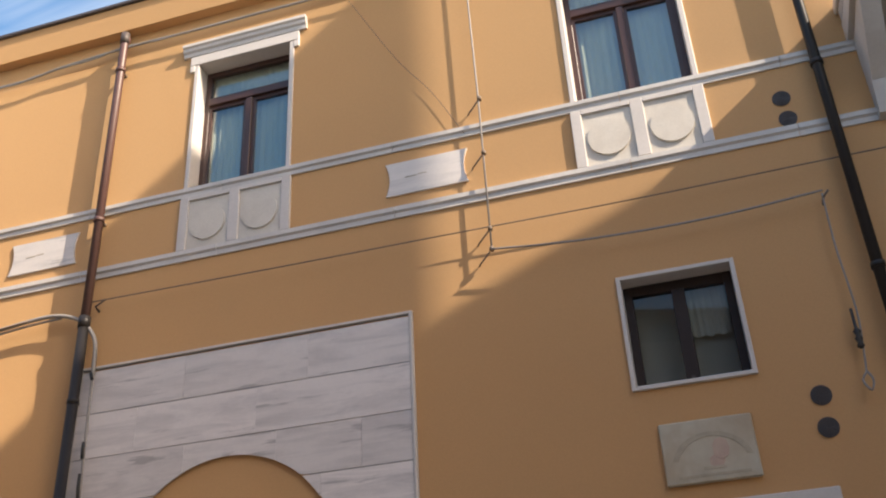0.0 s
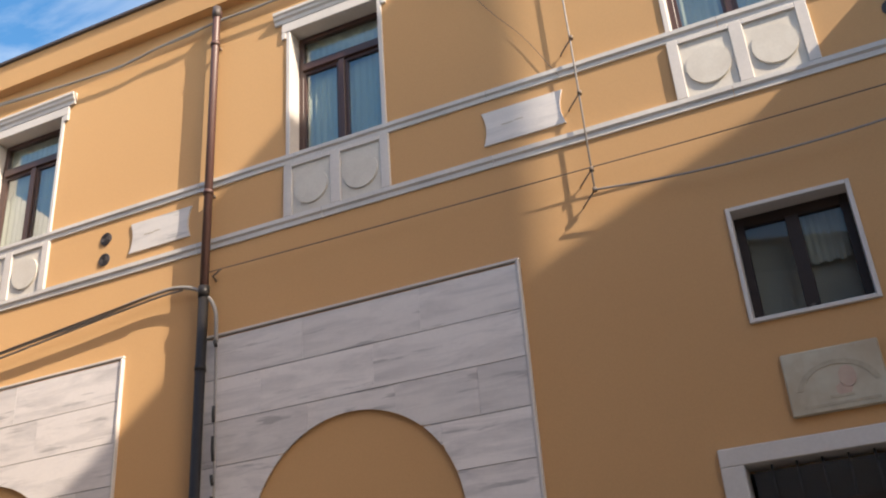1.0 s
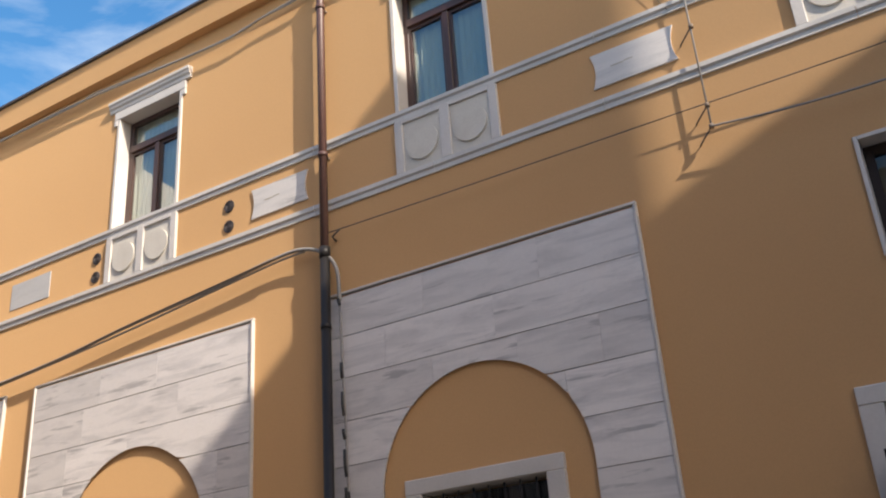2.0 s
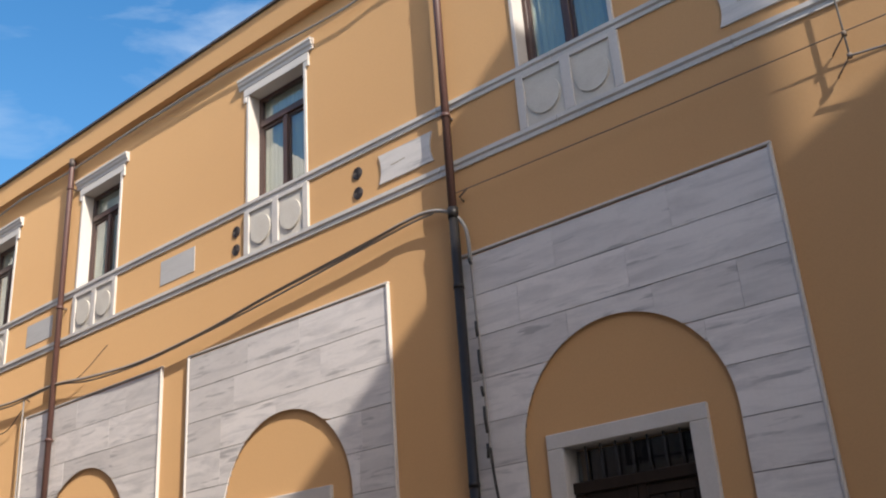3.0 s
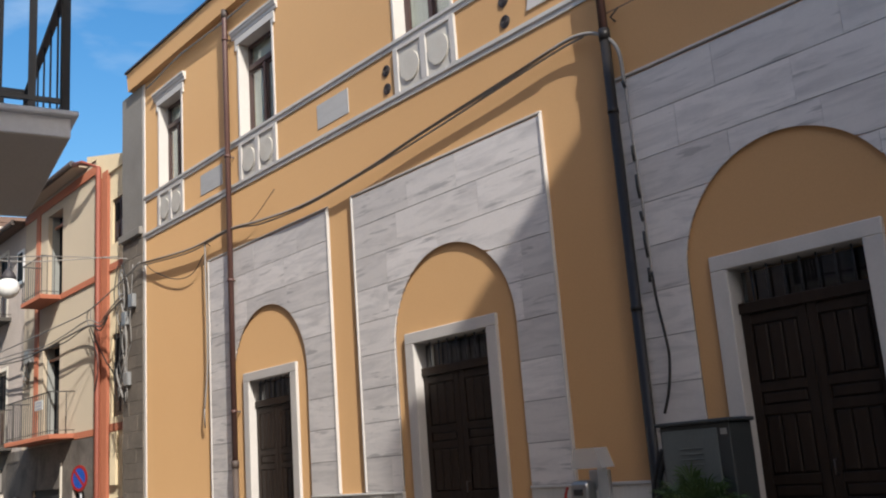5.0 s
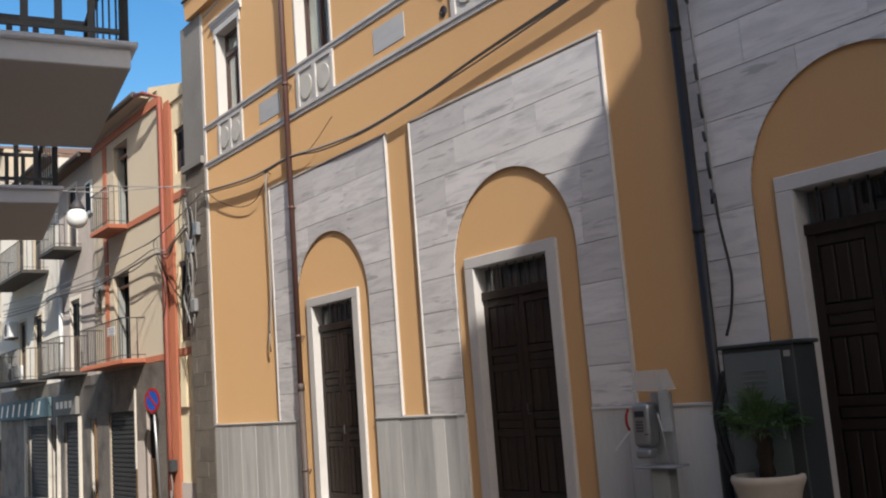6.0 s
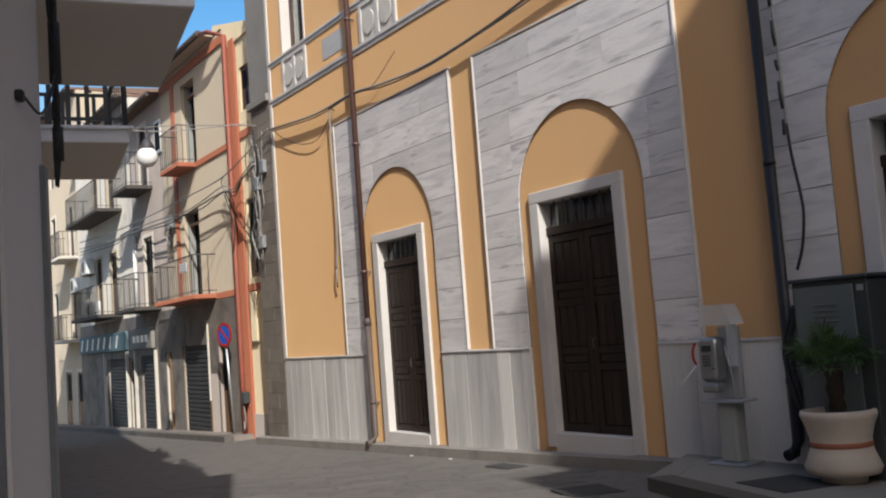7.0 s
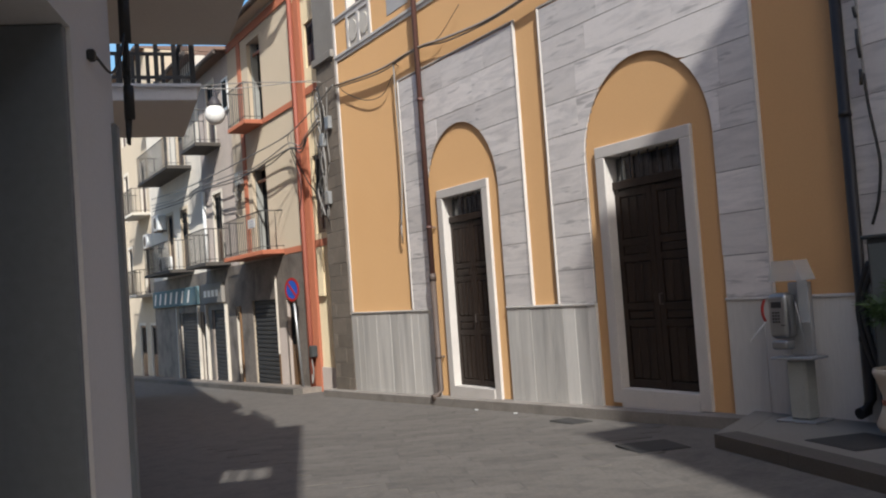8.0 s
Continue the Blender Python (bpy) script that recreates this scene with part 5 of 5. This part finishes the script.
part("upper_slab", boxed(-3.2, -0.16, -0.47, 0.0, 3.30, 3.46), SLAB_SHADED, near)
# added unseen eave; its overhang and slatted slot shape shadow on the street
eave = bmesh.new()
for xa, xb, ya, yb in ((-13.0, -4.5, -0.98, 7), (-3.58, 0.3, -0.98, 7), (-4.5, -3.58, -0.98, -0.66), (-4.5, -3.58, -0.14, 7), (-4.5, -3.58, -0.50, -0.46), (-4.5, -3.58, -0.33, -0.29)):
    box(eave, xa, xb, ya, yb, 8.01, 8.16)
part("eave", eave, TILE, near, "unseen brown eave, overhang and slatted slot shaped for the street's shadow")
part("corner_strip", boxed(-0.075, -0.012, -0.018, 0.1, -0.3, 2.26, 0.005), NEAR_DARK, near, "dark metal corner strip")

# cable bundle and box on the near wall
bundle = thing("cable_bundle", "dark cables hanging down the corner of the beige wall", "cable")
bundle.matrix_basis = pose(-3.49, 0.62, 0, 0, 0, 159.9)
rng = random.Random(29)
for k in range(6):
    pts = [(0.06 + rng.uniform(-0.035, 0.035), -0.04 + rng.uniform(-0.015, 0.01), z) for z in (3.32, 3.14, 2.98, 2.82)]
    pts += [(0.066 + rng.uniform(-0.014, 0.014), -0.04 + rng.uniform(-0.01, 0.01), z) for z in (2.66, 2.50, 2.40, 2.32)]
    pts += [(0.05 + rng.uniform(-0.03, 0.02), -0.035, 2.24 - 0.05 * rng.random())]
    part("cable", tube(bmesh.new(), curve_through(pts, 5), 0.0055, 6), CABLE_DARK, bundle)
part("sleeve", tube(bmesh.new(), [(0.064, -0.042, 2.58), (0.066, -0.042, 2.68), (0.064, -0.042, 2.80)], 0.021, 9), CABLE_DARK, bundle, "taped sleeve")
part("sleeve", tube(bmesh.new(), [(0.066, -0.042, 2.30), (0.068, -0.042, 2.37), (0.066, -0.042, 2.42)], 0.019, 9), CABLE_DARK, bundle)
part("branch", tube(bmesh.new(), curve_through([(0.06, -0.04, 2.62), (-0.05, -0.04, 2.50), (-0.18, -0.03, 2.41), (-0.38, -0.02, 2.415)]), 0.005, 6), CABLE_DARK, bundle)
part("junction_box", boxed(-0.42, -0.385, -0.025, 0.0, 2.395, 2.43, 0.005), CABLE_DARK, bundle)

# unseen block behind the right edge, closing the street; outlined to shade the facade
block = thing("tall_block", "unseen plastered block with a sloping roof, outlined to shade the facade", "building", kind="structure")
bm = bmesh.new()
prism(bm, [(1.04, -0.5), (7.44, -0.5), (7.44, 9.6), (4.14, 13.65), (1.76, 13.5), (1.04, 13.5)], "x", 8.02, 14.0)
part("wall", bm, CREAM, block)
# thin stepped wall added on top for the shadow's upper steps
bm = bmesh.new()
prism(bm, [(1.79, 12.9), (4.14, 12.9), (4.14, 18.15), (3.02, 18.15), (3.02, 16.6), (1.79, 16.6)], "x", 8.02, 8.4)
part("shadow_wall", bm, CREAM, block)
lowh = thing("low_house", "low plain house across the open corner", "house", kind="structure")
part("wall", boxed(17, 24, -12, 0.6, -0.5, 7.5), CREAM, lowh)
part("roof", boxed(16.8, 24.2, -12.2, 0.8, 7.51, 7.7), TILE, lowh)

# ---- street things ----
# public telephone on its pedestal
tel = thing("public_telephone", "steel public telephone with a clear hood on a grey pedestal", "telephone")
tel.matrix_basis = pose(-6.38, 7.16, PZ, 0, 0, 8) @ Matrix.Diagonal((0.95, 0.95, 0.96, 1))
part("foot", boxed(-0.22, 0.22, -0.16, 0.16, 0, 0.02, 0.004), GALV, tel)
part("pedestal", boxed(-0.105, 0.105, -0.09, 0.10, 0.02, 0.60, 0.02), CONCRETE, tel, "grey-green concrete pedestal")
part("shelf", boxed(-0.235, 0.235, -0.15, 0.12, 0.60, 0.625, 0.006), GALV, tel)
part("mast", boxed(-0.10, 0.13, 0.04, 0.10, 0.625, 1.34, 0.008), GALV, tel)
def rounded(x0, x1, y0, y1, z0, z1, r):
    """A box with softly rounded edges."""
    bm = boxed(x0, x1, y0, y1, z0, z1)
    bmesh.ops.bevel(bm, geom=list(bm.edges), offset=r, segments=4, profile=0.5, affect='EDGES')
    for f in bm.faces:
        f.smooth = True
    return bm


bodyp = part("phone_body", rounded(-0.235, 0.0, -0.15, 0.04, 0.80, 1.25, 0.065), PHONE, tel, "rounded brushed steel phone body")
part("display", boxed(-0.175, -0.06, -0.156, -0.148, 1.105, 1.165, 0.003), PHONE_DARK, bodyp, "dark display")
for k in range(12):
    x, z = -0.165 + 0.03 * (k % 3), 0.96 + 0.03 * (k // 3)
    part("key", boxed(x, x + 0.02, -0.157, -0.148, z, z + 0.018, 0.003), PHONE_DARK, bodyp)
part("card_slot", boxed(-0.07, -0.03, -0.156, -0.148, 0.93, 0.94), PHONE_DARK, bodyp)
part("coin_tray", rounded(-0.20, -0.01, -0.17, -0.02, 0.70, 0.79, 0.03), PHONE, tel)
part("handset", tube(bmesh.new(), curve_through([(-0.27, -0.12, 0.98), (-0.275, -0.15, 1.04), (-0.275, -0.15, 1.12), (-0.265, -0.12, 1.19)]), 0.015, 8), RED, tel, "red handset")
part("cord", tube(bmesh.new(), curve_through([(-0.27, -0.12, 0.97), (-0.36, -0.16, 0.86), (-0.42, -0.16, 0.80), (-0.44, -0.15, 0.78)]), 0.008, 6), WHITE, tel)
part("lower_cable", tube(bmesh.new(), curve_through([(0.03, -0.05, 1.15), (0.09, -0.08, 0.95), (0.11, -0.07, 0.75), (0.12, -0.05, 0.62)]), 0.007, 6), GALV, tel)
hood = bmesh.new()
prism(hood, [(-0.18, 1.36), (-0.125, 1.56), (0.12, 1.56), (0.195, 1.36)], "y", -0.16, 0.08)
part("hood", hood, HOOD, tel, "clear acrylic hood").visible_shadow = False
part("hood_panel", boxed(0.04, 0.16, -0.02, -0.012, 0.95, 1.45, 0.004), HOOD, tel).visible_shadow = False

# street cabinet
cab = thing("street_cabinet", "tall grey-green metal street cabinet against the wall", "cabinet")
cab.matrix_basis = pose(-5.08, 7.16, PZ)
part("body", boxed(-0.36, 0.36, -0.15, 0.17, 0, 1.62, 0.008), METAL_SIDE, cab, "dark metal body")
part("roof", boxed(-0.39, 0.39, -0.19, 0.19, 1.62, 1.655, 0.01), METAL_SIDE, cab)
part("door", boxed(-0.33, 0.24, -0.168, -0.152, 0.08, 1.58, 0.006), CABINET, cab)
for k in range(4):
    part("louvre", boxed(-0.15, 0.09, -0.178, -0.17, 1.28 + 0.045 * k, 1.29 + 0.045 * k, 0.003), CABINET, cab)
part("lock", boxed(0.19, 0.21, -0.18, -0.17, 0.85, 0.97, 0.003), GALV, cab)
part("plate", boxed(0.27, 0.33, -0.158, -0.152, 1.52, 1.57), GALV, cab, "small steel plate")

# old flexible pipes hanging beside the cabinet
for k in range(2):
    tagged(part("hose", tube(bmesh.new(), curve_through([(-5.68 + 0.05 * k, D - 0.12, 1.6), (-5.80 + 0.05 * k, D - 0.16, 1.2), (-5.70 + 0.06 * k, D - 0.18, 0.75), (-5.56, D - 0.16, 0.45), (-5.60, D - 0.14, PZ + 0.03)]), 0.024, 8), CABLE_DARK),
           "black flexible conduit hanging by the cabinet", "conduit", "conduits")

# planted pot with a dwarf fan palm
pot = thing("plant_pot", "cream ceramic pot with a terracotta band", "pot")
pot.matrix_basis = pose(-5.0, 6.86, PZ) @ Matrix.Diagonal((0.87, 0.87, 0.985, 1))
part("bowl", turned(bmesh.new(), [(0.20, 0.0), (0.205, 0.05), (0.32, 0.075), (0.345, 0.13), (0.29, 0.24), (0.272, 0.30), (0.275, 0.36), (0.305, 0.46), (0.335, 0.52),
                                  (0.345, 0.55), (0.335, 0.58), (0.30, 0.585), (0.29, 0.53), (0.10, 0.52)], (0, 0, 0), 40), TERRA, pot)
part("band", turned(bmesh.new(), [(0.268, 0.285), (0.280, 0.29), (0.282, 0.33), (0.268, 0.335)], (0, 0, 0), 40), POT_BAND, pot, "terracotta coloured band")
part("soil", turned(bmesh.new(), [(0.05, 0.52), (0.29, 0.53), (0.05, 0.55)], (0, 0, 0), 24), SOIL, pot)

palm = thing("fan_palm", "small dwarf fan palm with a shaggy dark trunk", "plant")
palm.matrix_basis = pose(-5.0, 6.86, PZ + 0.045) @ Matrix.Scale(0.93, 4)
bm = bmesh.new()
turned(bm, [(0.055, 0.54), (0.066, 0.58), (0.058, 0.66), (0.074, 0.74), (0.068, 0.82), (0.08, 0.90), (0.05, 0.98)], (0, 0, 0), 14)
rng = random.Random(31)
for v in bm.verts:
    v.co.x += rng.uniform(-0.012, 0.012)
    v.co.y += rng.uniform(-0.012, 0.012)
part("trunk", bm, TRUNK, palm)


def fan_leaf(seed):
    """A stalk and a fan of narrow folded blades."""
    r = random.Random(seed)
    bm = bmesh.new()
    turn = seed * 2.39996
    lift = r.uniform(0.05, 1.25)
    reach = r.uniform(0.16, 0.30)
    root = Vector((0, 0, 0.94))
    way = Vector((math.cos(turn) * math.cos(lift), math.sin(turn) * math.cos(lift), math.sin(lift)))
    hub = root + way * reach + Vector((0, 0, -0.03))
    tube(bm, [root, root + way * reach * 0.5 + Vector((0, 0, 0.02)), hub], 0.005, 5)
    sidev = way.cross(Vector((0, 0, 1))).normalized()
    upv = sidev.cross(way).normalized()
    n = 17
    for k in range(n):
        a = radians(-105 + 210 * k / (n - 1) + r.uniform(-4, 4))
        d = (way * math.cos(a) + sidev * math.sin(a) + upv * 0.12).normalized()
        length = r.uniform(0.22, 0.30) * (0.75 + 0.25 * math.cos(a))
        s = d.cross(upv).normalized() * 0.009
        tip = hub + d * length + Vector((0, 0, -0.05 - 0.05 * r.random()))
        mid = hub + d * length * 0.55
        vs = [bm.verts.new(p) for p in (hub, mid + s, tip, mid - s, mid + upv * -0.006)]
        bm.faces.new((vs[0], vs[1], vs[4]))
        bm.faces.new((vs[1], vs[2], vs[4]))
        bm.faces.new((vs[0], vs[4], vs[3]))
        bm.faces.new((vs[4], vs[2], vs[3]))
    return bm


for k in range(36):
    me = bpy.data.meshes.new("frond")
    fb = fan_leaf(k + 1)
    fb.to_mesh(me)
    fb.free()
    me.materials.append(LEAF)
    fr = new("frond", me)
    fr.parent = palm

# no-parking sign
sign = thing("no_parking_sign", "round blue and red no-parking sign on a grey post", "traffic sign")
sx, sy, sz = -21.25, 7.50, 1.90
part("post", tube(bmesh.new(), [(sx + 0.10, sy + 0.10, fall(sx) - 0.1), (sx - 0.05, sy + 0.03, sz + 0.2)], 0.03, 10), GALV, sign, "grey steel post")


def sign_disc(r0, r1, y0, y1):
    bm = bmesh.new()
    n = 40
    if r0 == 0:
        disc(bm, 0, 0, r1, y0, y1, n)
    else:
        ri = [[bm.verts.new((r * math.cos(2 * math.pi * k / n), y, r * math.sin(2 * math.pi * k / n))) for k in range(n)] for r, y in ((r0, y0), (r1, y0), (r1, y1), (r0, y1))]
        for a, b in zip(ri, ri[1:] + ri[:1]):
            for k in range(n):
                bm.faces.new((a[k], a[(k + 1) % n], b[(k + 1) % n], b[k]))
    return bm


face = part("face", sign_disc(0, 0.215, -0.004, 0.006), BLUE, sign)
rim = part("rim", sign_disc(0.215, 0.275, -0.008, 0.006), RED, sign)
bm = bmesh.new()
box(bm, -0.215, 0.215, -0.009, -0.0045, -0.028, 0.028)
bmesh.ops.rotate(bm, verts=bm.verts, cent=(0, 0, 0), matrix=Matrix.Rotation(radians(45), 3, 'Y'))
slash = part("slash", bm, RED, sign)
for ob in (face, rim, slash):
    ob.matrix_basis = pose(sx, sy, sz, 0, 0, 16)

# hanging street lamp and the wires that carry it
LAMP = Vector((-19.3, 5.41, 5.55))
lamp = thing("street_lamp", "white opal globe lamp with a grey cap on a span wire", "street lamp")
part("globe", turned(bmesh.new(), [(0.04, -0.21), (0.12, -0.18), (0.19, -0.10), (0.21, 0.0), (0.19, 0.10), (0.13, 0.165)], tuple(LAMP), 24), GLOBE, lamp)
part("cap", turned(bmesh.new(), [(0.14, 0.165), (0.15, 0.19), (0.10, 0.30), (0.05, 0.36), (0.02, 0.40), (0.02, 0.55)], tuple(LAMP), 20), VENT, lamp, "grey conical cap")


def span(label, points, radius, mat=CABLE):
    return tagged(part("span_wire", tube(bmesh.new(), curve_through(points, 10), radius, 6), mat), label, "wire", "street wires")


span("thin wire carrying the globe lamp across the street", [(-19.6, 3.6, 6.35), (LAMP.x, LAMP.y, 6.08), (-18.9, D - 0.04, 6.25)], 0.012)
span("thin wire across the street", [(-24.0, 4.3, 6.9), (-21.0, 6.2, 6.6), (-18.4, D - 0.05, 6.1)], 0.010)
UPPER = [(-36.0, 5.75), (-32.0, 5.55), (-29.15, 5.47), (-26.2, 5.44), (-23.5, 5.44), (-21.05, 5.47), (-18.9, 5.58), (-17.6, 5.85)]
LOWER = [(-36.0, 5.40), (-31.0, 5.20), (-29.2, 5.20), (-25.5, 5.08), (-23.9, 5.02), (-22.4, 5.09), (-20.9, 5.14), (-20.2, 5.02), (-19.2, 5.10), (-18.4, 5.30)]


def front(x):
    """How far out the cables hang: the row of houses, then the facade's end."""
    return YF - 0.25 if x < -19.5 else D - 0.12


span("grey cable along the house fronts", [(x, front(x), z) for x, z in UPPER], 0.016)
span("grey cable bundle along the house fronts", [(x, front(x), z) for x, z in LOWER], 0.020)
span("second strand of the bundle along the house fronts", [(x, front(x) - 0.03, z + 0.07 + 0.05 * math.sin(1.7 * x)) for x, z in LOWER], 0.014, CABLE)
span("third strand of the bundle along the house fronts", [(x, front(x) - 0.01, z - 0.06 + 0.05 * math.sin(2.3 * x)) for x, z in LOWER[:-1]], 0.014, CABLE_DARK)
span("cable down the coral pilaster", [(-21.1, YF - 0.15, 5.17), (-20.62, YF - 0.15, 4.68), (-20.2, YF - 0.12, 4.25), (-19.94, YF - 0.08, 4.0), (-19.7, YF - 0.05, 3.5)], 0.014, CABLE_DARK)
span("cable looping beside the rain pipe", [(-21.1, YF - 0.17, 5.1), (-20.75, YF - 0.19, 4.7), (-20.5, YF - 0.19, 4.33), (-20.55, YF - 0.19, 4.0), (-20.7, YF - 0.19, 3.7)], 0.012, CABLE_DARK)
wall_box = thing("junction_box", "grey junction box with loose cables on the house front", "junction box")
part("case", boxed(-25.72, -25.36, YF - 0.16, YF - 0.001, 4.90, 5.24, 0.015), GALV, wall_box)
rng = random.Random(83)
for k in range(5):
    x = -25.75 + 0.1 * k
    part("loose_cable", tube(bmesh.new(), curve_through([(x, YF - 0.14, 4.95), (x + rng.uniform(-0.15, 0.15), YF - 0.18, 4.7), (x + rng.uniform(-0.2, 0.2), YF - 0.15, 4.45), (x + rng.uniform(-0.1, 0.1), YF - 0.1, 4.75 - 0.2 * rng.random())], 5), 0.014, 6), rng.choice((CABLE, CABLE_DARK)), wall_box)
hook_loop = [(-21.05, YF - 0.2, 5.16), (-21.1, YF - 0.22, 5.4), (-20.95, YF - 0.2, 5.5), (-20.98, YF - 0.18, 5.3)]
span("short cable tail sticking up from the bundle", hook_loop, 0.012, CABLE)

# pipe casing and meter box on the yellow house end
tagged(part("pipe_casing", boxed(-20.22, -19.86, YF - 0.05, YF + 0.018, 1.68, 2.78, 0.025), YELLOW), "pale yellow rounded pipe casing on the house end", "pipe casing")
meter = thing("meter_box", "dark grey meter box with a hanging cable at the pilaster's foot", "meter box")
part("case", boxed(-20.68, -20.50, YF - 0.20, YF - 0.045, 0.34, 0.60, 0.02), METAL_SIDE, meter)
part("cable", tube(bmesh.new(), curve_through([(-20.62, YF - 0.16, 0.31), (-20.55, YF - 0.16, 0.0), (-20.62, YF - 0.17, -0.25), (-20.68, YF - 0.15, -0.05)], 6), 0.014, 6), CABLE, meter)

rng = random.Random(44)
knot = thing("cable_knot", "tangle of cables and junction boxes on the stone house end", "cable")
for k in range(7):
    x = -18.45 + rng.uniform(-0.3, 0.3)
    pts = [(x + rng.uniform(-0.25, 0.25), D - 0.09 - 0.02 * rng.random(), 5.9 - 0.5 * j + rng.uniform(-0.15, 0.15)) for j in range(6)]
    part("cable", tube(bmesh.new(), curve_through(pts, 5), rng.uniform(0.008, 0.018), 6), rng.choice((CABLE, CABLE_DARK)), knot)
for x, z in ((-18.5, 4.75), (-18.15, 5.05), (-18.4, 3.55)):
    part("junction_box", boxed(x, x + 0.2, D - 0.13, D - 0.04, z, z + 0.26, 0.01), GALV, knot)


# ---- paving stones where the camera passes nearest ----
rng = random.Random(77)
pave_meshes = []
for wide in (0.42, 0.55, 0.70):
    for v in range(3):
        bm = boxed(-wide / 2 + 0.001, wide / 2 - 0.001, -0.1695, 0.1695, -0.03, 0.0)
        for vert in bm.verts:
            vert.co.z += rng.uniform(-0.0004, 0.0004) if vert.co.z > -0.01 else 0
        me = mesh_of("paving_stone", bm)
        me.materials.append(PAVE)
        pave_meshes.append((wide, me))
TURN = radians(70)
count = 0
for row in range(32):
    v = 3.9 + 0.34 * row
    u = -1.8 + rng.uniform(0, 0.5)
    while u < 6.0 and count < 300:
        wide, me = rng.choice(pave_meshes)
        x = (u + wide / 2) * math.cos(TURN) - v * math.sin(TURN)
        y = (u + wide / 2) * math.sin(TURN) + v * math.cos(TURN)
        u += wide
        inside = y < 6.95 and y > 3.2 and -13.0 < x < -3.0 and not (x > -7.9 and y > 5.15 - 0.262 * (x + 4.34) - 0.25)
        if inside and not ((x + 7.25) ** 2 + (y - 6.05) ** 2 < 0.08 or (x + 9.75) ** 2 + (y - 6.9) ** 2 < 0.06):
            st = new("paving_stone", me)
            st.parent = ground
            tip = pose(0, 0, 0, 0, 0 if x > -7 else -1.776)
            st.matrix_basis = pose(x, y, fall(x) - 0.007 + rng.uniform(-0.0006, 0.0006)) @ tip @ pose(0, 0, 0, 0, 0, 70 + rng.uniform(-0.6, 0.6))
            count += 1
